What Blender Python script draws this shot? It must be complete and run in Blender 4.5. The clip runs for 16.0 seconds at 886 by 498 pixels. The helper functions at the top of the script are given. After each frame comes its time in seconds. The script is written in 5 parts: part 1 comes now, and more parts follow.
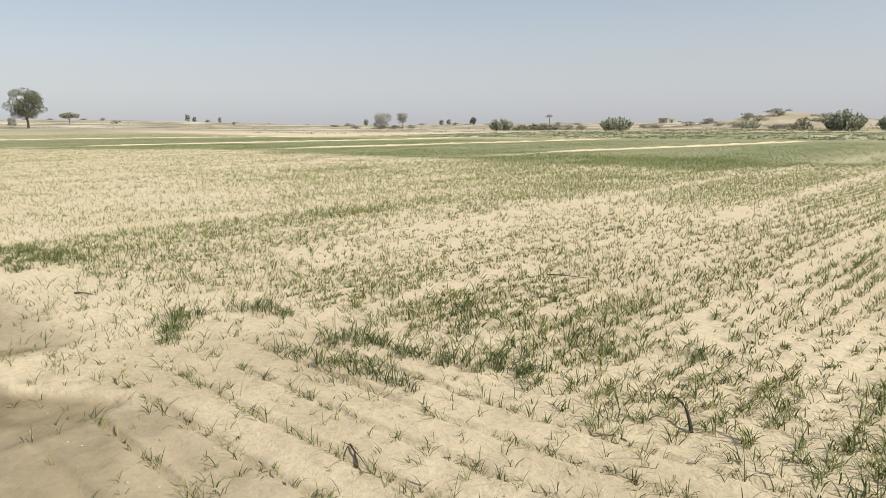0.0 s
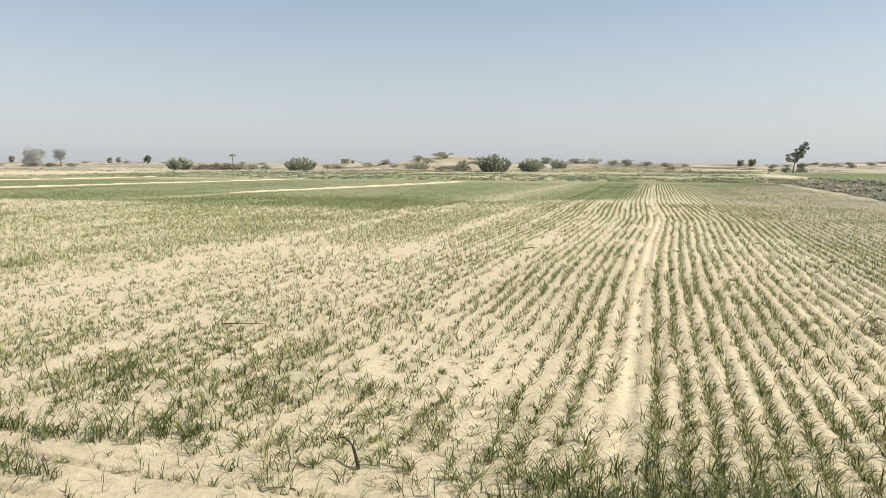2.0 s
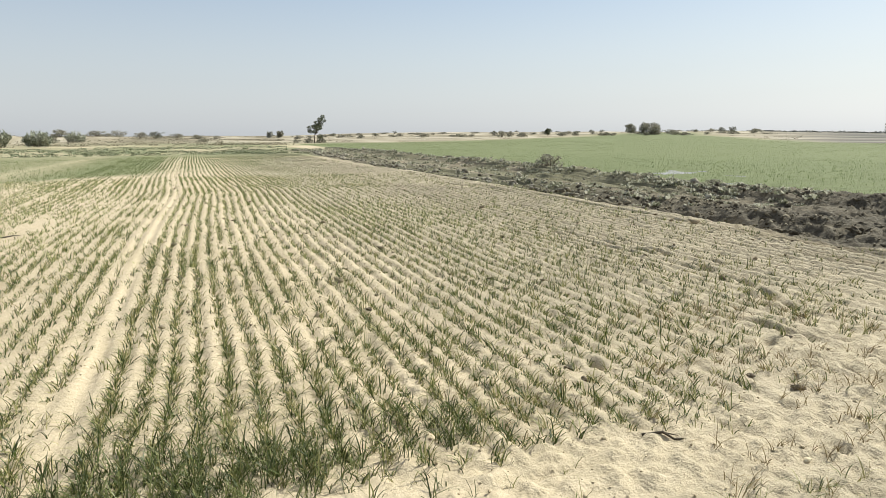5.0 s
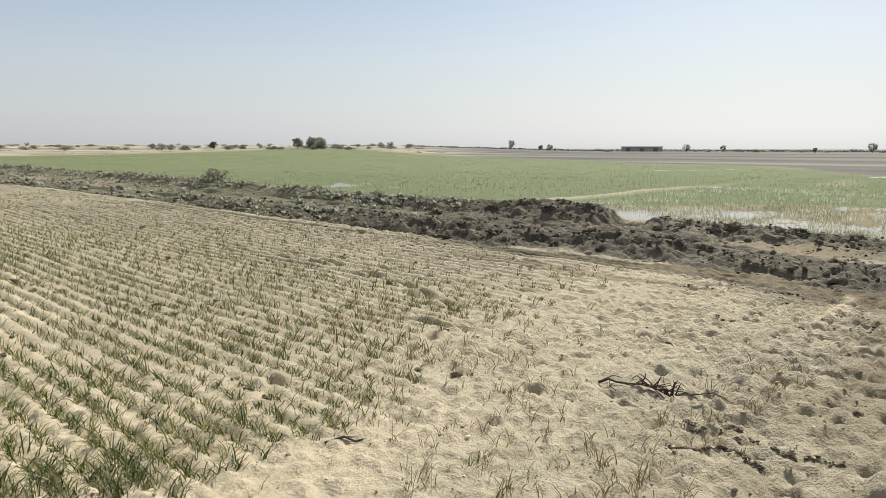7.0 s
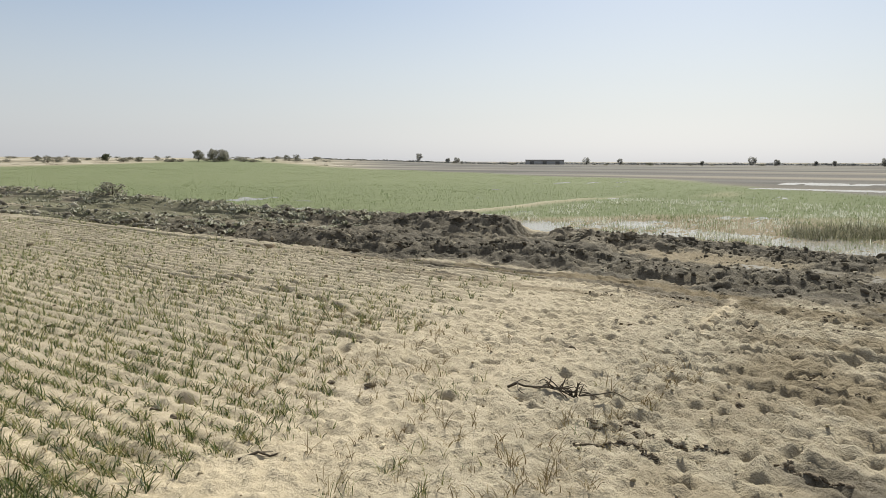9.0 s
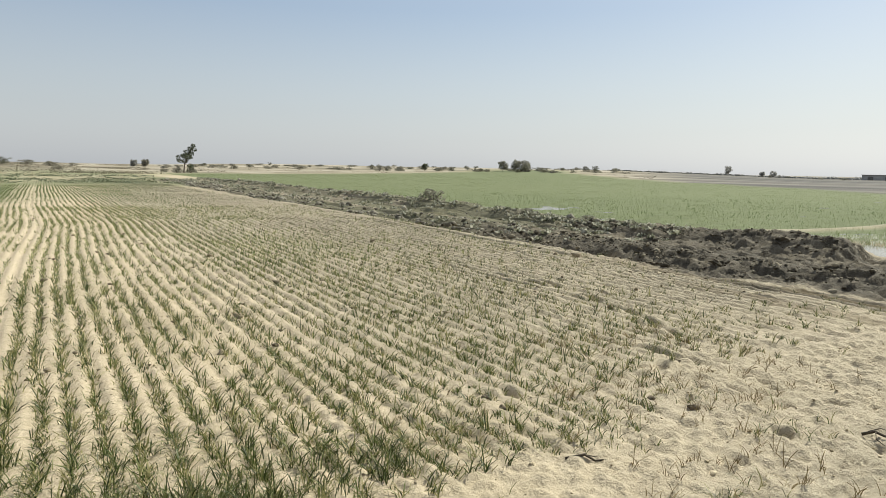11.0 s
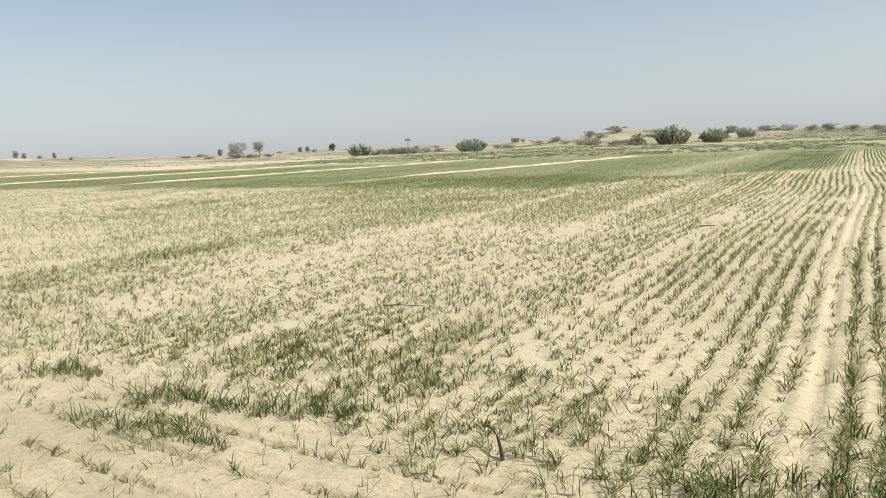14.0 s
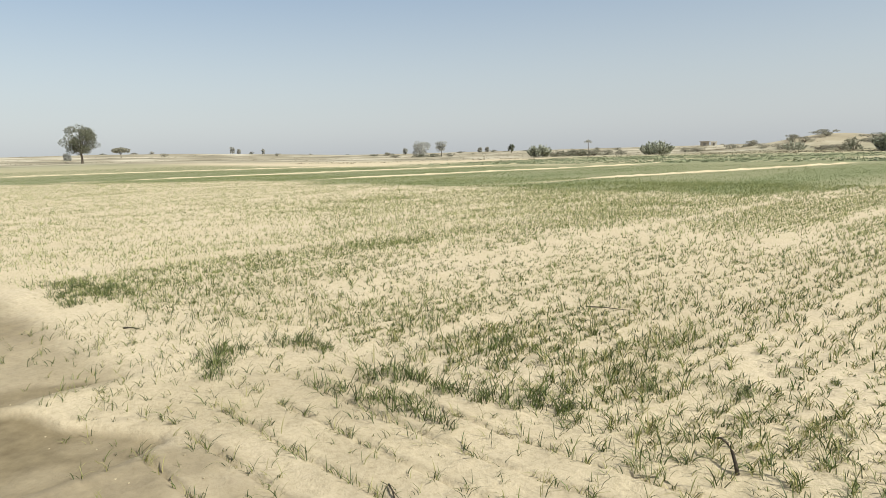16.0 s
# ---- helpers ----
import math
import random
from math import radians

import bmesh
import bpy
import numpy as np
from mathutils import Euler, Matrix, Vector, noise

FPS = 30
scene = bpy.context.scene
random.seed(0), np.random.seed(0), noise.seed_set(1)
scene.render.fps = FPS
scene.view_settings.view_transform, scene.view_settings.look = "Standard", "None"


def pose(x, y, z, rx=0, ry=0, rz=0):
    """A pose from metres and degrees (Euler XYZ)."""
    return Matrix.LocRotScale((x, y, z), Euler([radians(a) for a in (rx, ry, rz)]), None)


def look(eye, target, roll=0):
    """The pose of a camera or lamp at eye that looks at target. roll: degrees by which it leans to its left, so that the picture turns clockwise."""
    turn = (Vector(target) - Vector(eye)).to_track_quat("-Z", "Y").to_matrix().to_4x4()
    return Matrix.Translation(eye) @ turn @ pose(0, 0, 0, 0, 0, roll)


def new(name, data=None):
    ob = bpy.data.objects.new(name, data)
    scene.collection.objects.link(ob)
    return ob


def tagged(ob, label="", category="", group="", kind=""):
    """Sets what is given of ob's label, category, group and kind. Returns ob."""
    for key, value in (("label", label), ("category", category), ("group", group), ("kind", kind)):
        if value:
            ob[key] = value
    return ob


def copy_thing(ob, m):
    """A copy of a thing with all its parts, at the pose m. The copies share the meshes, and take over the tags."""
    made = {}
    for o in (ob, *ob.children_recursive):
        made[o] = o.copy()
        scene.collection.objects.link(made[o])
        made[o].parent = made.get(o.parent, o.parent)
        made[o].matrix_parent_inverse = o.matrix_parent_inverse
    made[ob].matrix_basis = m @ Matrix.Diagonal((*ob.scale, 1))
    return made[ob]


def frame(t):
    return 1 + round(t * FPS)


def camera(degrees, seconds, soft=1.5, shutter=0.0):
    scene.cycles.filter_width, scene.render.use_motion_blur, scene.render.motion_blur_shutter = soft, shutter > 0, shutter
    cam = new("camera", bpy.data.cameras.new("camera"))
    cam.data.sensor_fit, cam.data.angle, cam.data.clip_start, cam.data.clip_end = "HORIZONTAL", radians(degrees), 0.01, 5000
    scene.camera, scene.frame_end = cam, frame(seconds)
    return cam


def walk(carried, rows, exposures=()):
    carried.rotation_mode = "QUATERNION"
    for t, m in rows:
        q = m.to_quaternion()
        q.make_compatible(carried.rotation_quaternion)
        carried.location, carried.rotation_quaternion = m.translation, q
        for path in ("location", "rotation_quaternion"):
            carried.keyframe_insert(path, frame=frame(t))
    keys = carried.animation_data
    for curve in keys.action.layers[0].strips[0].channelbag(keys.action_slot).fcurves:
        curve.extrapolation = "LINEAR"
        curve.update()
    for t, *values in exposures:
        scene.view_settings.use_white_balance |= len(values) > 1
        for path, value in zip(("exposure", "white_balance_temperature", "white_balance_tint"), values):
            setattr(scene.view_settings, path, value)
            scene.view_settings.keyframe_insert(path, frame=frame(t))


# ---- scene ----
cam = camera(66.7, 16.0, soft=0.6)
PATH = [
    (0, (-0.465, -0.723, 1.525), (-1.822, 0.701, 1.161), -0.5),
    (0.5, (-0.452, -0.683, 1.534), (-1.633, 0.895, 1.195), 0.4),
    (1, (-0.44, -0.68, 1.557), (-1.51, 0.984, 1.262), 0.3),
    (1.3, (-0.401, -0.716, 1.587), (-1.377, 1.008, 1.312), 0.6),
    (1.5, (-0.37, -0.735, 1.597), (-1.284, 1.026, 1.349), 0.7),
    (2, (-0.32, -0.642, 1.578), (-0.917, 1.25, 1.326), 0.2),
    (2.5, (-0.223, -0.597, 1.576), (-0.501, 1.365, 1.301), -0.5),
    (2.8, (-0.133, -0.597, 1.570), (-0.252, 1.381, 1.301), 0.0),
    (3, (-0.077, -0.597, 1.568), (-0.104, 1.383, 1.289), -0.3),
    (3.5, (0.021, -0.706, 1.573), (0.197, 1.263, 1.274), 0.1),
    (3.7, (0.067, -0.689, 1.582), (0.33, 1.27, 1.278), 0.0),
    (5.8, (0.345, -0.654, 1.582), (1.278, 1.087, 1.269), -1.3),
    (6, (0.343, -0.671, 1.589), (1.359, 1.026, 1.293), -1.7),
    (6.3, (0.348, -0.663, 1.591), (1.528, 0.925, 1.297), -1.0),
    (6.5, (0.351, -0.658, 1.591), (1.631, 0.852, 1.299), -0.6),
    (6.8, (0.331, -0.664, 1.592), (1.720, 0.746, 1.305), -0.4),
    (7, (0.318, -0.673, 1.593), (1.779, 0.66, 1.297), 0.1),
    (7.3, (0.315, -0.688, 1.593), (1.836, 0.581, 1.318), 0.7),
    (7.5, (0.314, -0.701, 1.595), (1.876, 0.518, 1.319), 0.7),
    (7.8, (0.311, -0.726, 1.603), (1.932, 0.416, 1.337), -0.1),
    (8, (0.305, -0.733, 1.606), (1.952, 0.369, 1.339), -0.0),
    (8.2, (0.295, -0.732, 1.605), (1.949, 0.363, 1.348), -0.1),
    (10.3, (0.11, -0.674, 1.599), (1.506, 0.738, 1.356), 0.9),
    (10.5, (0.094, -0.639, 1.588), (1.404, 0.855, 1.362), 0.6),
    (10.8, (0.050, -0.614, 1.591), (1.215, 0.995, 1.360), 0.7),
    (11, (0.008, -0.594, 1.592), (1.022, 1.114, 1.358), 1.0),
    (11.5, (-0.093, -0.498, 1.59), (0.352, 1.438, 1.354), -1.6),
    (11.8, (-0.109, -0.509, 1.600), (-0.020, 1.475, 1.367), -1.8),
    (12, (-0.116, -0.515, 1.606), (-0.261, 1.468, 1.385), -1.6),
    (12.3, (-0.148, -0.450, 1.590), (-0.626, 1.477, 1.350), -0.8),
    (12.5, (-0.171, -0.414, 1.581), (-0.82, 1.455, 1.286), -2.8),
    (12.7, (-0.185, -0.414, 1.583), (-0.937, 1.414, 1.280), -2.7),
    (13, (-0.2, -0.421, 1.588), (-1.085, 1.351, 1.312), -2.8),
    (13.3, (-0.222, -0.450, 1.585), (-1.179, 1.283, 1.302), -1.1),
    (13.5, (-0.234, -0.463, 1.583), (-1.241, 1.242, 1.302), -0.8),
    (13.7, (-0.239, -0.456, 1.584), (-1.270, 1.235, 1.303), -1.2),
    (14, (-0.245, -0.443, 1.586), (-1.299, 1.229, 1.282), -2.5),
    (14.3, (-0.266, -0.452, 1.581), (-1.342, 1.208, 1.291), -1.7),
    (14.5, (-0.285, -0.468, 1.578), (-1.37, 1.184, 1.273), -1.5),
    (14.8, (-0.318, -0.505, 1.580), (-1.454, 1.114, 1.283), -0.9),
    (15, (-0.344, -0.541, 1.584), (-1.528, 1.045, 1.297), -0.9),
    (15.3, (-0.390, -0.610, 1.590), (-1.684, 0.893, 1.326), -0.9),
    (15.5, (-0.416, -0.653, 1.592), (-1.782, 0.784, 1.327), -0.9),
    (16, (-0.443, -0.722, 1.589), (-1.891, 0.629, 1.306), -1.6),
]
EXPOSURES = [(0, 0.02, 6500, 7), (2, 0.12, 6450, 4), (3.5, 0.17, 6400, 4), (6, 0.08, 6400, 5), (8, -0.09, 6450, 7), (10.5, -0.1, 6450, 6), (11.5, 0.02, 6400, 3), (12.5, 0.1, 6400, 3), (16, 0.05, 6450, 3)]
walk(cam, [(t, look(eye, target, roll)) for t, eye, target, roll in PATH], EXPOSURES)

# ---- world, sun ----
SUN_AZ, SUN_EL = 76.0, 42.0
world = bpy.data.worlds.new("sky")
scene.world = world
world.use_nodes = True
wn = world.node_tree.nodes
sky = wn.new("ShaderNodeTexSky")
sky.sky_type, sky.sun_disc = "NISHITA", False
sky.sun_elevation, sky.sun_rotation = radians(SUN_EL), radians(SUN_AZ)
sky.air_density, sky.dust_density, sky.ozone_density = 1.0, 1.25, 1.6
fade = wn.new("ShaderNodeHueSaturation")
up = wn.new("ShaderNodeSeparateXYZ")
span = wn.new("ShaderNodeValToRGB")  # dust takes the colour out of the sky towards the horizon and, less so, overhead
for at, grey in ((0.0, 0.18), (0.22, 0.92), (0.5, 0.3), (1.0, 0.22)):
    stop = span.color_ramp.elements[0] if at == 0 else span.color_ramp.elements[-1] if at == 1 else span.color_ramp.elements.new(at)
    stop.position, stop.color = at, (grey, grey, grey, 1)
gain = wn.new("ShaderNodeMath")
gain.operation = "MULTIPLY"
gain.inputs[1].default_value = 1.4
world.node_tree.links.new(wn.new("ShaderNodeTexCoord").outputs["Generated"], up.inputs[0])
world.node_tree.links.new(up.outputs[2], span.inputs[0])
world.node_tree.links.new(span.outputs[0], gain.inputs[0])
world.node_tree.links.new(gain.outputs[0], fade.inputs["Saturation"])
haze = wn.new("ShaderNodeMix")
haze.data_type, haze.blend_type = "RGBA", "MIX"
thick = wn.new("ShaderNodeValToRGB")  # the haze lies thick along the horizon and thins overhead
for at, grey in ((0.0, 0.62), (0.1, 0.52), (0.26, 0.42), (0.6, 0.12), (1.0, 0.08)):
    stop = thick.color_ramp.elements[0] if at == 0 else thick.color_ramp.elements[-1] if at == 1 else thick.color_ramp.elements.new(at)
    stop.position, stop.color = at, (grey, grey, grey, 1)
world.node_tree.links.new(up.outputs[2], thick.inputs[0])
world.node_tree.links.new(thick.outputs[0], haze.inputs[0])
haze.inputs[7].default_value = (6.25, 6.3, 6.85, 1)  # pale dust haze
world.node_tree.links.new(sky.outputs[0], fade.inputs["Color"])
world.node_tree.links.new(fade.outputs[0], haze.inputs[6])
world.node_tree.links.new(haze.outputs[2], wn["Background"].inputs[0])
wn["Background"].inputs[1].default_value = 0.106
sun = new("sun", bpy.data.lights.new("sun", "SUN"))
sun.data.energy, sun.data.angle, sun.data.color = 5.5, radians(0.6), (1.0, 0.955, 0.862)
sa, se = radians(SUN_AZ), radians(SUN_EL)
sun.matrix_world = look((50 * math.sin(sa) * math.cos(se), 50 * math.cos(sa) * math.cos(se), 50 * math.sin(se)), (0, 0, 0))


# ---- numeric helpers ----
def lattice(ix, iy, seed):
    n = (ix.astype(np.int64) * 374761393 + iy.astype(np.int64) * 668265263 + seed * 974634777) & 0xFFFFFFFF
    n = ((n ^ (n >> 13)) * 1274126177) & 0xFFFFFFFF
    return ((n ^ (n >> 16)) & 0xFFFF) / 65535.0


def value_noise(x, y, seed=0):
    """Smooth noise from 0 to 1 with cells of one metre."""
    x, y = np.broadcast_arrays(np.asarray(x, float), np.asarray(y, float))
    ix, iy = np.floor(x), np.floor(y)
    u, v = x - ix, y - iy
    u, v = u * u * (3 - 2 * u), v * v * (3 - 2 * v)
    a, b = lattice(ix, iy, seed), lattice(ix + 1, iy, seed)
    c, d = lattice(ix, iy + 1, seed), lattice(ix + 1, iy + 1, seed)
    return (a * (1 - u) + b * u) * (1 - v) + (c * (1 - u) + d * u) * v


def fbm(x, y, seed=0, octaves=3):
    total, amp = 0.0, 0.5
    for n in range(octaves):
        total = total + amp * value_noise(np.asarray(x) * 2**n, np.asarray(y) * 2**n, seed + n)
        amp *= 0.5
    return total / (1 - 0.5**octaves)


def ramp(v, lo, hi):
    s = np.clip((np.asarray(v, float) - lo) / (hi - lo), 0, 1)
    return s * s * (3 - 2 * s)


# ---- the lie of the land ----
BUNDS = ((-26.8, 0.19), (-44.2, 0.18), (-63.4, 0.2), (-92.0, 0.26))  # low earth bunds of the left field: x at y = 0, drift
SPACING, ROW_START, HEAD_STEP = 0.172, 0.017, 0.31
rng = np.random.default_rng(7)


def row_shift(y):
    """How far all the rows swing aside: nearly straight at first, then one shallow bend about 19 m out."""
    y = np.asarray(y, float)
    swing = np.interp(y, (0, 3, 6, 9, 11, 13, 15, 17, 19, 21, 24, 28, 34, 45), (-0.03, -0.04, -0.07, -0.075, -0.085, -0.12, -0.195, -0.275, -0.33, -0.30, -0.19, -0.09, -0.04, 0.0))
    return swing + 0.035 * (value_noise(y * 0.45, 0 * y, 31) - 0.5)


def field_edge(x):
    """How far the drilled rows reach towards the headland."""
    near_part = np.where(x < -0.5, 2.0 + 0.12 * (-x - 0.5), 2.0 + 0.0 * x)
    far_part = np.maximum(1.75 + 0.18 * (x + 7), 0.9)
    return near_part + (far_part - near_part) * ramp(-x, 4.5, 7.0) + 0.25 * (value_noise(x * 0.8, 0 * x, 5) - 0.5)


def main_field(x, y):
    right = 9.15 + 0.4 * (value_noise(y * 0.3, 0 * y, 6) - 0.5)
    trod = ramp(x - 0.62 * y, 1.2, 2.6) * ramp(3.9 - y, 0, 1.2)
    return ramp(y - field_edge(x), 0, 0.5) * ramp(right - x, 0, 0.6) * (1 - trod)


def ridge_near(y):
    return 10.0 + 0.022 * y + 0.35 * (value_noise(y * 0.35, 0 * y, 11) - 0.5)


def ridge_far(y):
    return 13.1 + 0.04 * y + 0.4 * (value_noise(y * 0.3, 0 * y, 12) - 0.5)


def mud(x, y):
    return ramp(x - 8.9 - 0.006 * y - 0.7 * (fbm(y * 0.8, x * 0.8, 14) - 0.5), 0, 0.5) * ramp(ridge_far(y) + 0.75 - x, 0, 0.5) * ramp(95 - y, 0, 20)


def silt_flat(x, y):
    """Smooth pale silt lying between the two ridges nearer than the gap."""
    return ramp(x - 10.75, 0, 0.4) * ramp(ridge_far(y) - 0.35 - x, 0, 0.4) * ramp(4.2 - y, 0, 1.2) * ramp(fbm(x * 0.9 + 3, y * 0.45, 108), 0.49, 0.57)


def gap(y):
    return np.exp(-(((y - 6.0) / 0.55) ** 4))


def far_rise(x, y):
    r, az = np.hypot(x, y), np.degrees(np.arctan2(x, y))
    left = ramp(-az, 48, 74) * (1.4 * ramp(r, 50, 200) + 1.8 * ramp(r, 190, 330))
    dune = 2.5 * np.exp(-(((x + 54) / 15) ** 2) - ((y - 168) / 16) ** 2)
    dune = dune + 1.7 * np.exp(-(((x + 24) / 36) ** 2) - ((y - 180) / 18) ** 2)
    dune = dune * (0.7 + 0.6 * fbm(x * 0.09, y * 0.09, 41))
    flats = ramp(az, 6, 16) * ramp(62 - az, 0, 14) * (0.5 * ramp(r, 150, 230) + 1.6 * ramp(r, 225, 290) * fbm(x * 0.02, y * 0.02, 43))
    waste = (1 - ramp(az, 40, 54)) * ramp(r, 190, 320) * (0.6 + 1.5 * fbm(x * 0.012, y * 0.012, 44))
    return left + dune + flats + waste


def hollow_near(x, y):
    """A shallow silted hollow whose tip lies by the headland's end."""
    wob = 0.16 * (fbm(x * 1.8, y * 1.8, 58) - 0.5) + 0.05 * (fbm(x * 6, y * 6, 67) - 0.5)
    upper = 0.40 + 0.52 * (x + 4.8) - y
    right = -4.15 - 0.15 * (y - 0.3) - 0.5 * ramp(y, 0.35, 0.9) * (y - 0.35) - x
    return ramp(np.minimum(upper, right) + wob, -0.03, 0.09) * ramp(x + 9.0, 0, 1.0)


def damp_near(x, y):
    """Darker, still damp sand round that hollow."""
    wob = 0.5 * (fbm(x * 1.3, y * 1.3, 101) - 0.5)
    return ramp(1.0 + 0.05 * (x + 4.0) + wob - y, 0, 0.5) * ramp(-2.2 + 0.5 * wob - x, 0, 0.9) * ramp(x + 4.75 - 0.5 * y, 0, 0.4)


def bund_line(x, y):
    """Sideways distance from the crest of the little bund that ends at the headland."""
    return x + 5.42 + 0.10 * (y - 0.5) - 0.25 * ramp(y, 0.7, 1.5) + 0.06 * (value_noise(y * 2.2, 0 * y, 102) - 0.5)


def hollow_far(x, y):
    """The basin beyond the bund, steep under the bund and open to the field."""
    wob = 0.3 * (fbm(x * 1.1, y * 1.1, 59) - 0.5)
    upper = 1.04 + 0.04 * (x + 5.7) + wob - y
    return ramp(-0.16 - bund_line(x, y), 0, 0.10) * ramp(upper, -0.1, 0.35) * ramp(x + 13, 0, 2)


RUTS = (((4.46, 4.3), (4.68, 3.62), (4.76, 3.1), (4.70, 2.8)), ((6.25, 7.6), (5.97, 6.07), (5.78, 5.0), (5.5, 4.2), (5.3, 3.6)))


def ruts(x, y):
    """Two short wheel ruts at the headland: how deep, 0 to 1, and the earth pushed up beside them."""
    deep, rim = 0.0 * x, 0.0 * x
    for line in RUTS:
        ys, xs = [p[1] for p in line][::-1], [p[0] for p in line][::-1]
        d = (x - np.interp(y, ys, xs) + 0.05 * (value_noise(y * 3, 0 * y, 103) - 0.5)) / 0.055
        along = ramp(y, ys[0] - 0.1, ys[0] + 0.5) * ramp(ys[-1] - y, -0.1, 0.7)
        deep = np.maximum(deep, np.exp(-(d**4)) * along)
        rim = np.maximum(rim, np.exp(-(((np.abs(d) - 1.8) / 0.6) ** 2)) * along)
    return deep, rim


def dimples(x, y, cell, seed, share=0.5, long=0.42, thin=0.2):
    """Small sharp hollows strewn at random, one to a cell at most: 0 to 1."""
    u, v = x / cell, y / cell
    iu, iv = np.floor(u), np.floor(v)
    best = 0.0 * u
    for du in (-1, 0, 1):
        for dv in (-1, 0, 1):
            a, b = iu + du, iv + dv
            px_, py_ = a + lattice(a, b, seed), b + lattice(a, b, seed + 1)
            keep = (lattice(a, b, seed + 2) < share) * (0.4 + 0.6 * lattice(a, b, seed + 3))
            turn = 2.2 + 1.2 * (lattice(a, b, seed + 4) - 0.5)
            p, q = (u - px_) * np.cos(turn) + (v - py_) * np.sin(turn), -(u - px_) * np.sin(turn) + (v - py_) * np.cos(turn)
            best = np.maximum(best, keep * np.exp(-((p / long) ** 2 + (q / thin) ** 2) ** 2.5))
    return best


STEPS = [(float(a), float(b), float(c)) for a, b, c in zip(rng.uniform(2.8, 8.6, 10), rng.uniform(-1.4, 3.2, 10), rng.uniform(1.2, 2.0, 10))]
STEPS += [(3.9, 1.78, 0.6), (3.95, 0.97, 0.5), (4.37, 2.47, 1.0), (3.9, 2.5, 0.2), (4.34, 3.15, 0.6), (2.62, 3.25, 0.5), (3.45, 0.66, 0.3), (4.99, 0.85, 1.2), (6.6, -0.52, 2.0), (5.93, -0.24, 1.9), (5.7, -0.12, 1.9), (5.95, -0.62, 2.2), (6.19, -0.68, 2.0), (5.17, -0.33, 2.0), (5.83, -0.73, 2.3), (6.43, -0.4, 2.0)]


def pale_seam(x, y):
    """A thin raised seam of dry pale sand running out to the bank."""
    return np.exp(-(((y - 0.83 - 0.02 * (x - 7.0) + 0.05 * (value_noise(x * 2.5, 0 * x, 158) - 0.5)) / 0.075) ** 2)) * ramp(x, 6.7, 7.1) * ramp(8.7 - x, 0, 0.2)


def green_reach(y):
    """How far right the flooded crop stands."""
    return 43 + 1.2 * np.clip(y, -8, 18) + 0.62 * np.clip(y - 18, 0, 200) + 5 * (value_noise(y * 0.2, 0 * y, 25) - 0.5)


def wet_field(x, y):
    return ramp(x - ridge_far(y) - 0.6, 0, 1.0) * ramp(green_reach(y) - x, 0, 5) * ramp(128 + 0.62 * x - y, 0, 10) * ramp(y + 40, 0, 6)


def flooded(x, y):
    """Where the water stands open between the plants."""
    edge = x + 0.9 * np.abs(y - 3) * np.where(y > 3, 1, 0.15) + 5 * (fbm(x * 0.25, y * 0.25, 23) - 0.5)
    return np.maximum(ramp(23.5 - edge, 0, 3), 0.9 * ramp(fbm(x * 0.05, y * 0.14, 24), 0.50, 0.58) * ramp(14 - y, 0, 14) * ramp(x, 28, 40))


def gap_silt(x, y):
    """Pale silt washed through the gap in the bank."""
    return np.exp(-(((x - 14.9) / 1.9) ** 4) - ((y - 6.3 - 0.45 * (x - 13.6)) / (0.5 + 0.12 * np.abs(x - 13))) ** 2)


def far_pool(x, y):
    """Open water showing in thin streaks far out in the flooded field."""
    sheet = ramp(0.7 * fbm(x * 0.42, y * 0.07, 28) + 0.3 * fbm(x * 2.2, y * 0.5, 27), 0.52, 0.57) * ramp(x, 44, 47) * ramp(68 - x, 0, 5) * ramp(8.5 - y, 0, 2)
    line = ramp(0.5 + 0.5 * (fbm(x * 0.3, y * 0.3, 29) - 0.5) - np.abs(y - 23.2 + 0.55 * (x - 46)), 0, 0.3) * ramp(x, 42, 46) * ramp(60 - x, 0, 6)
    return np.maximum(sheet, line)


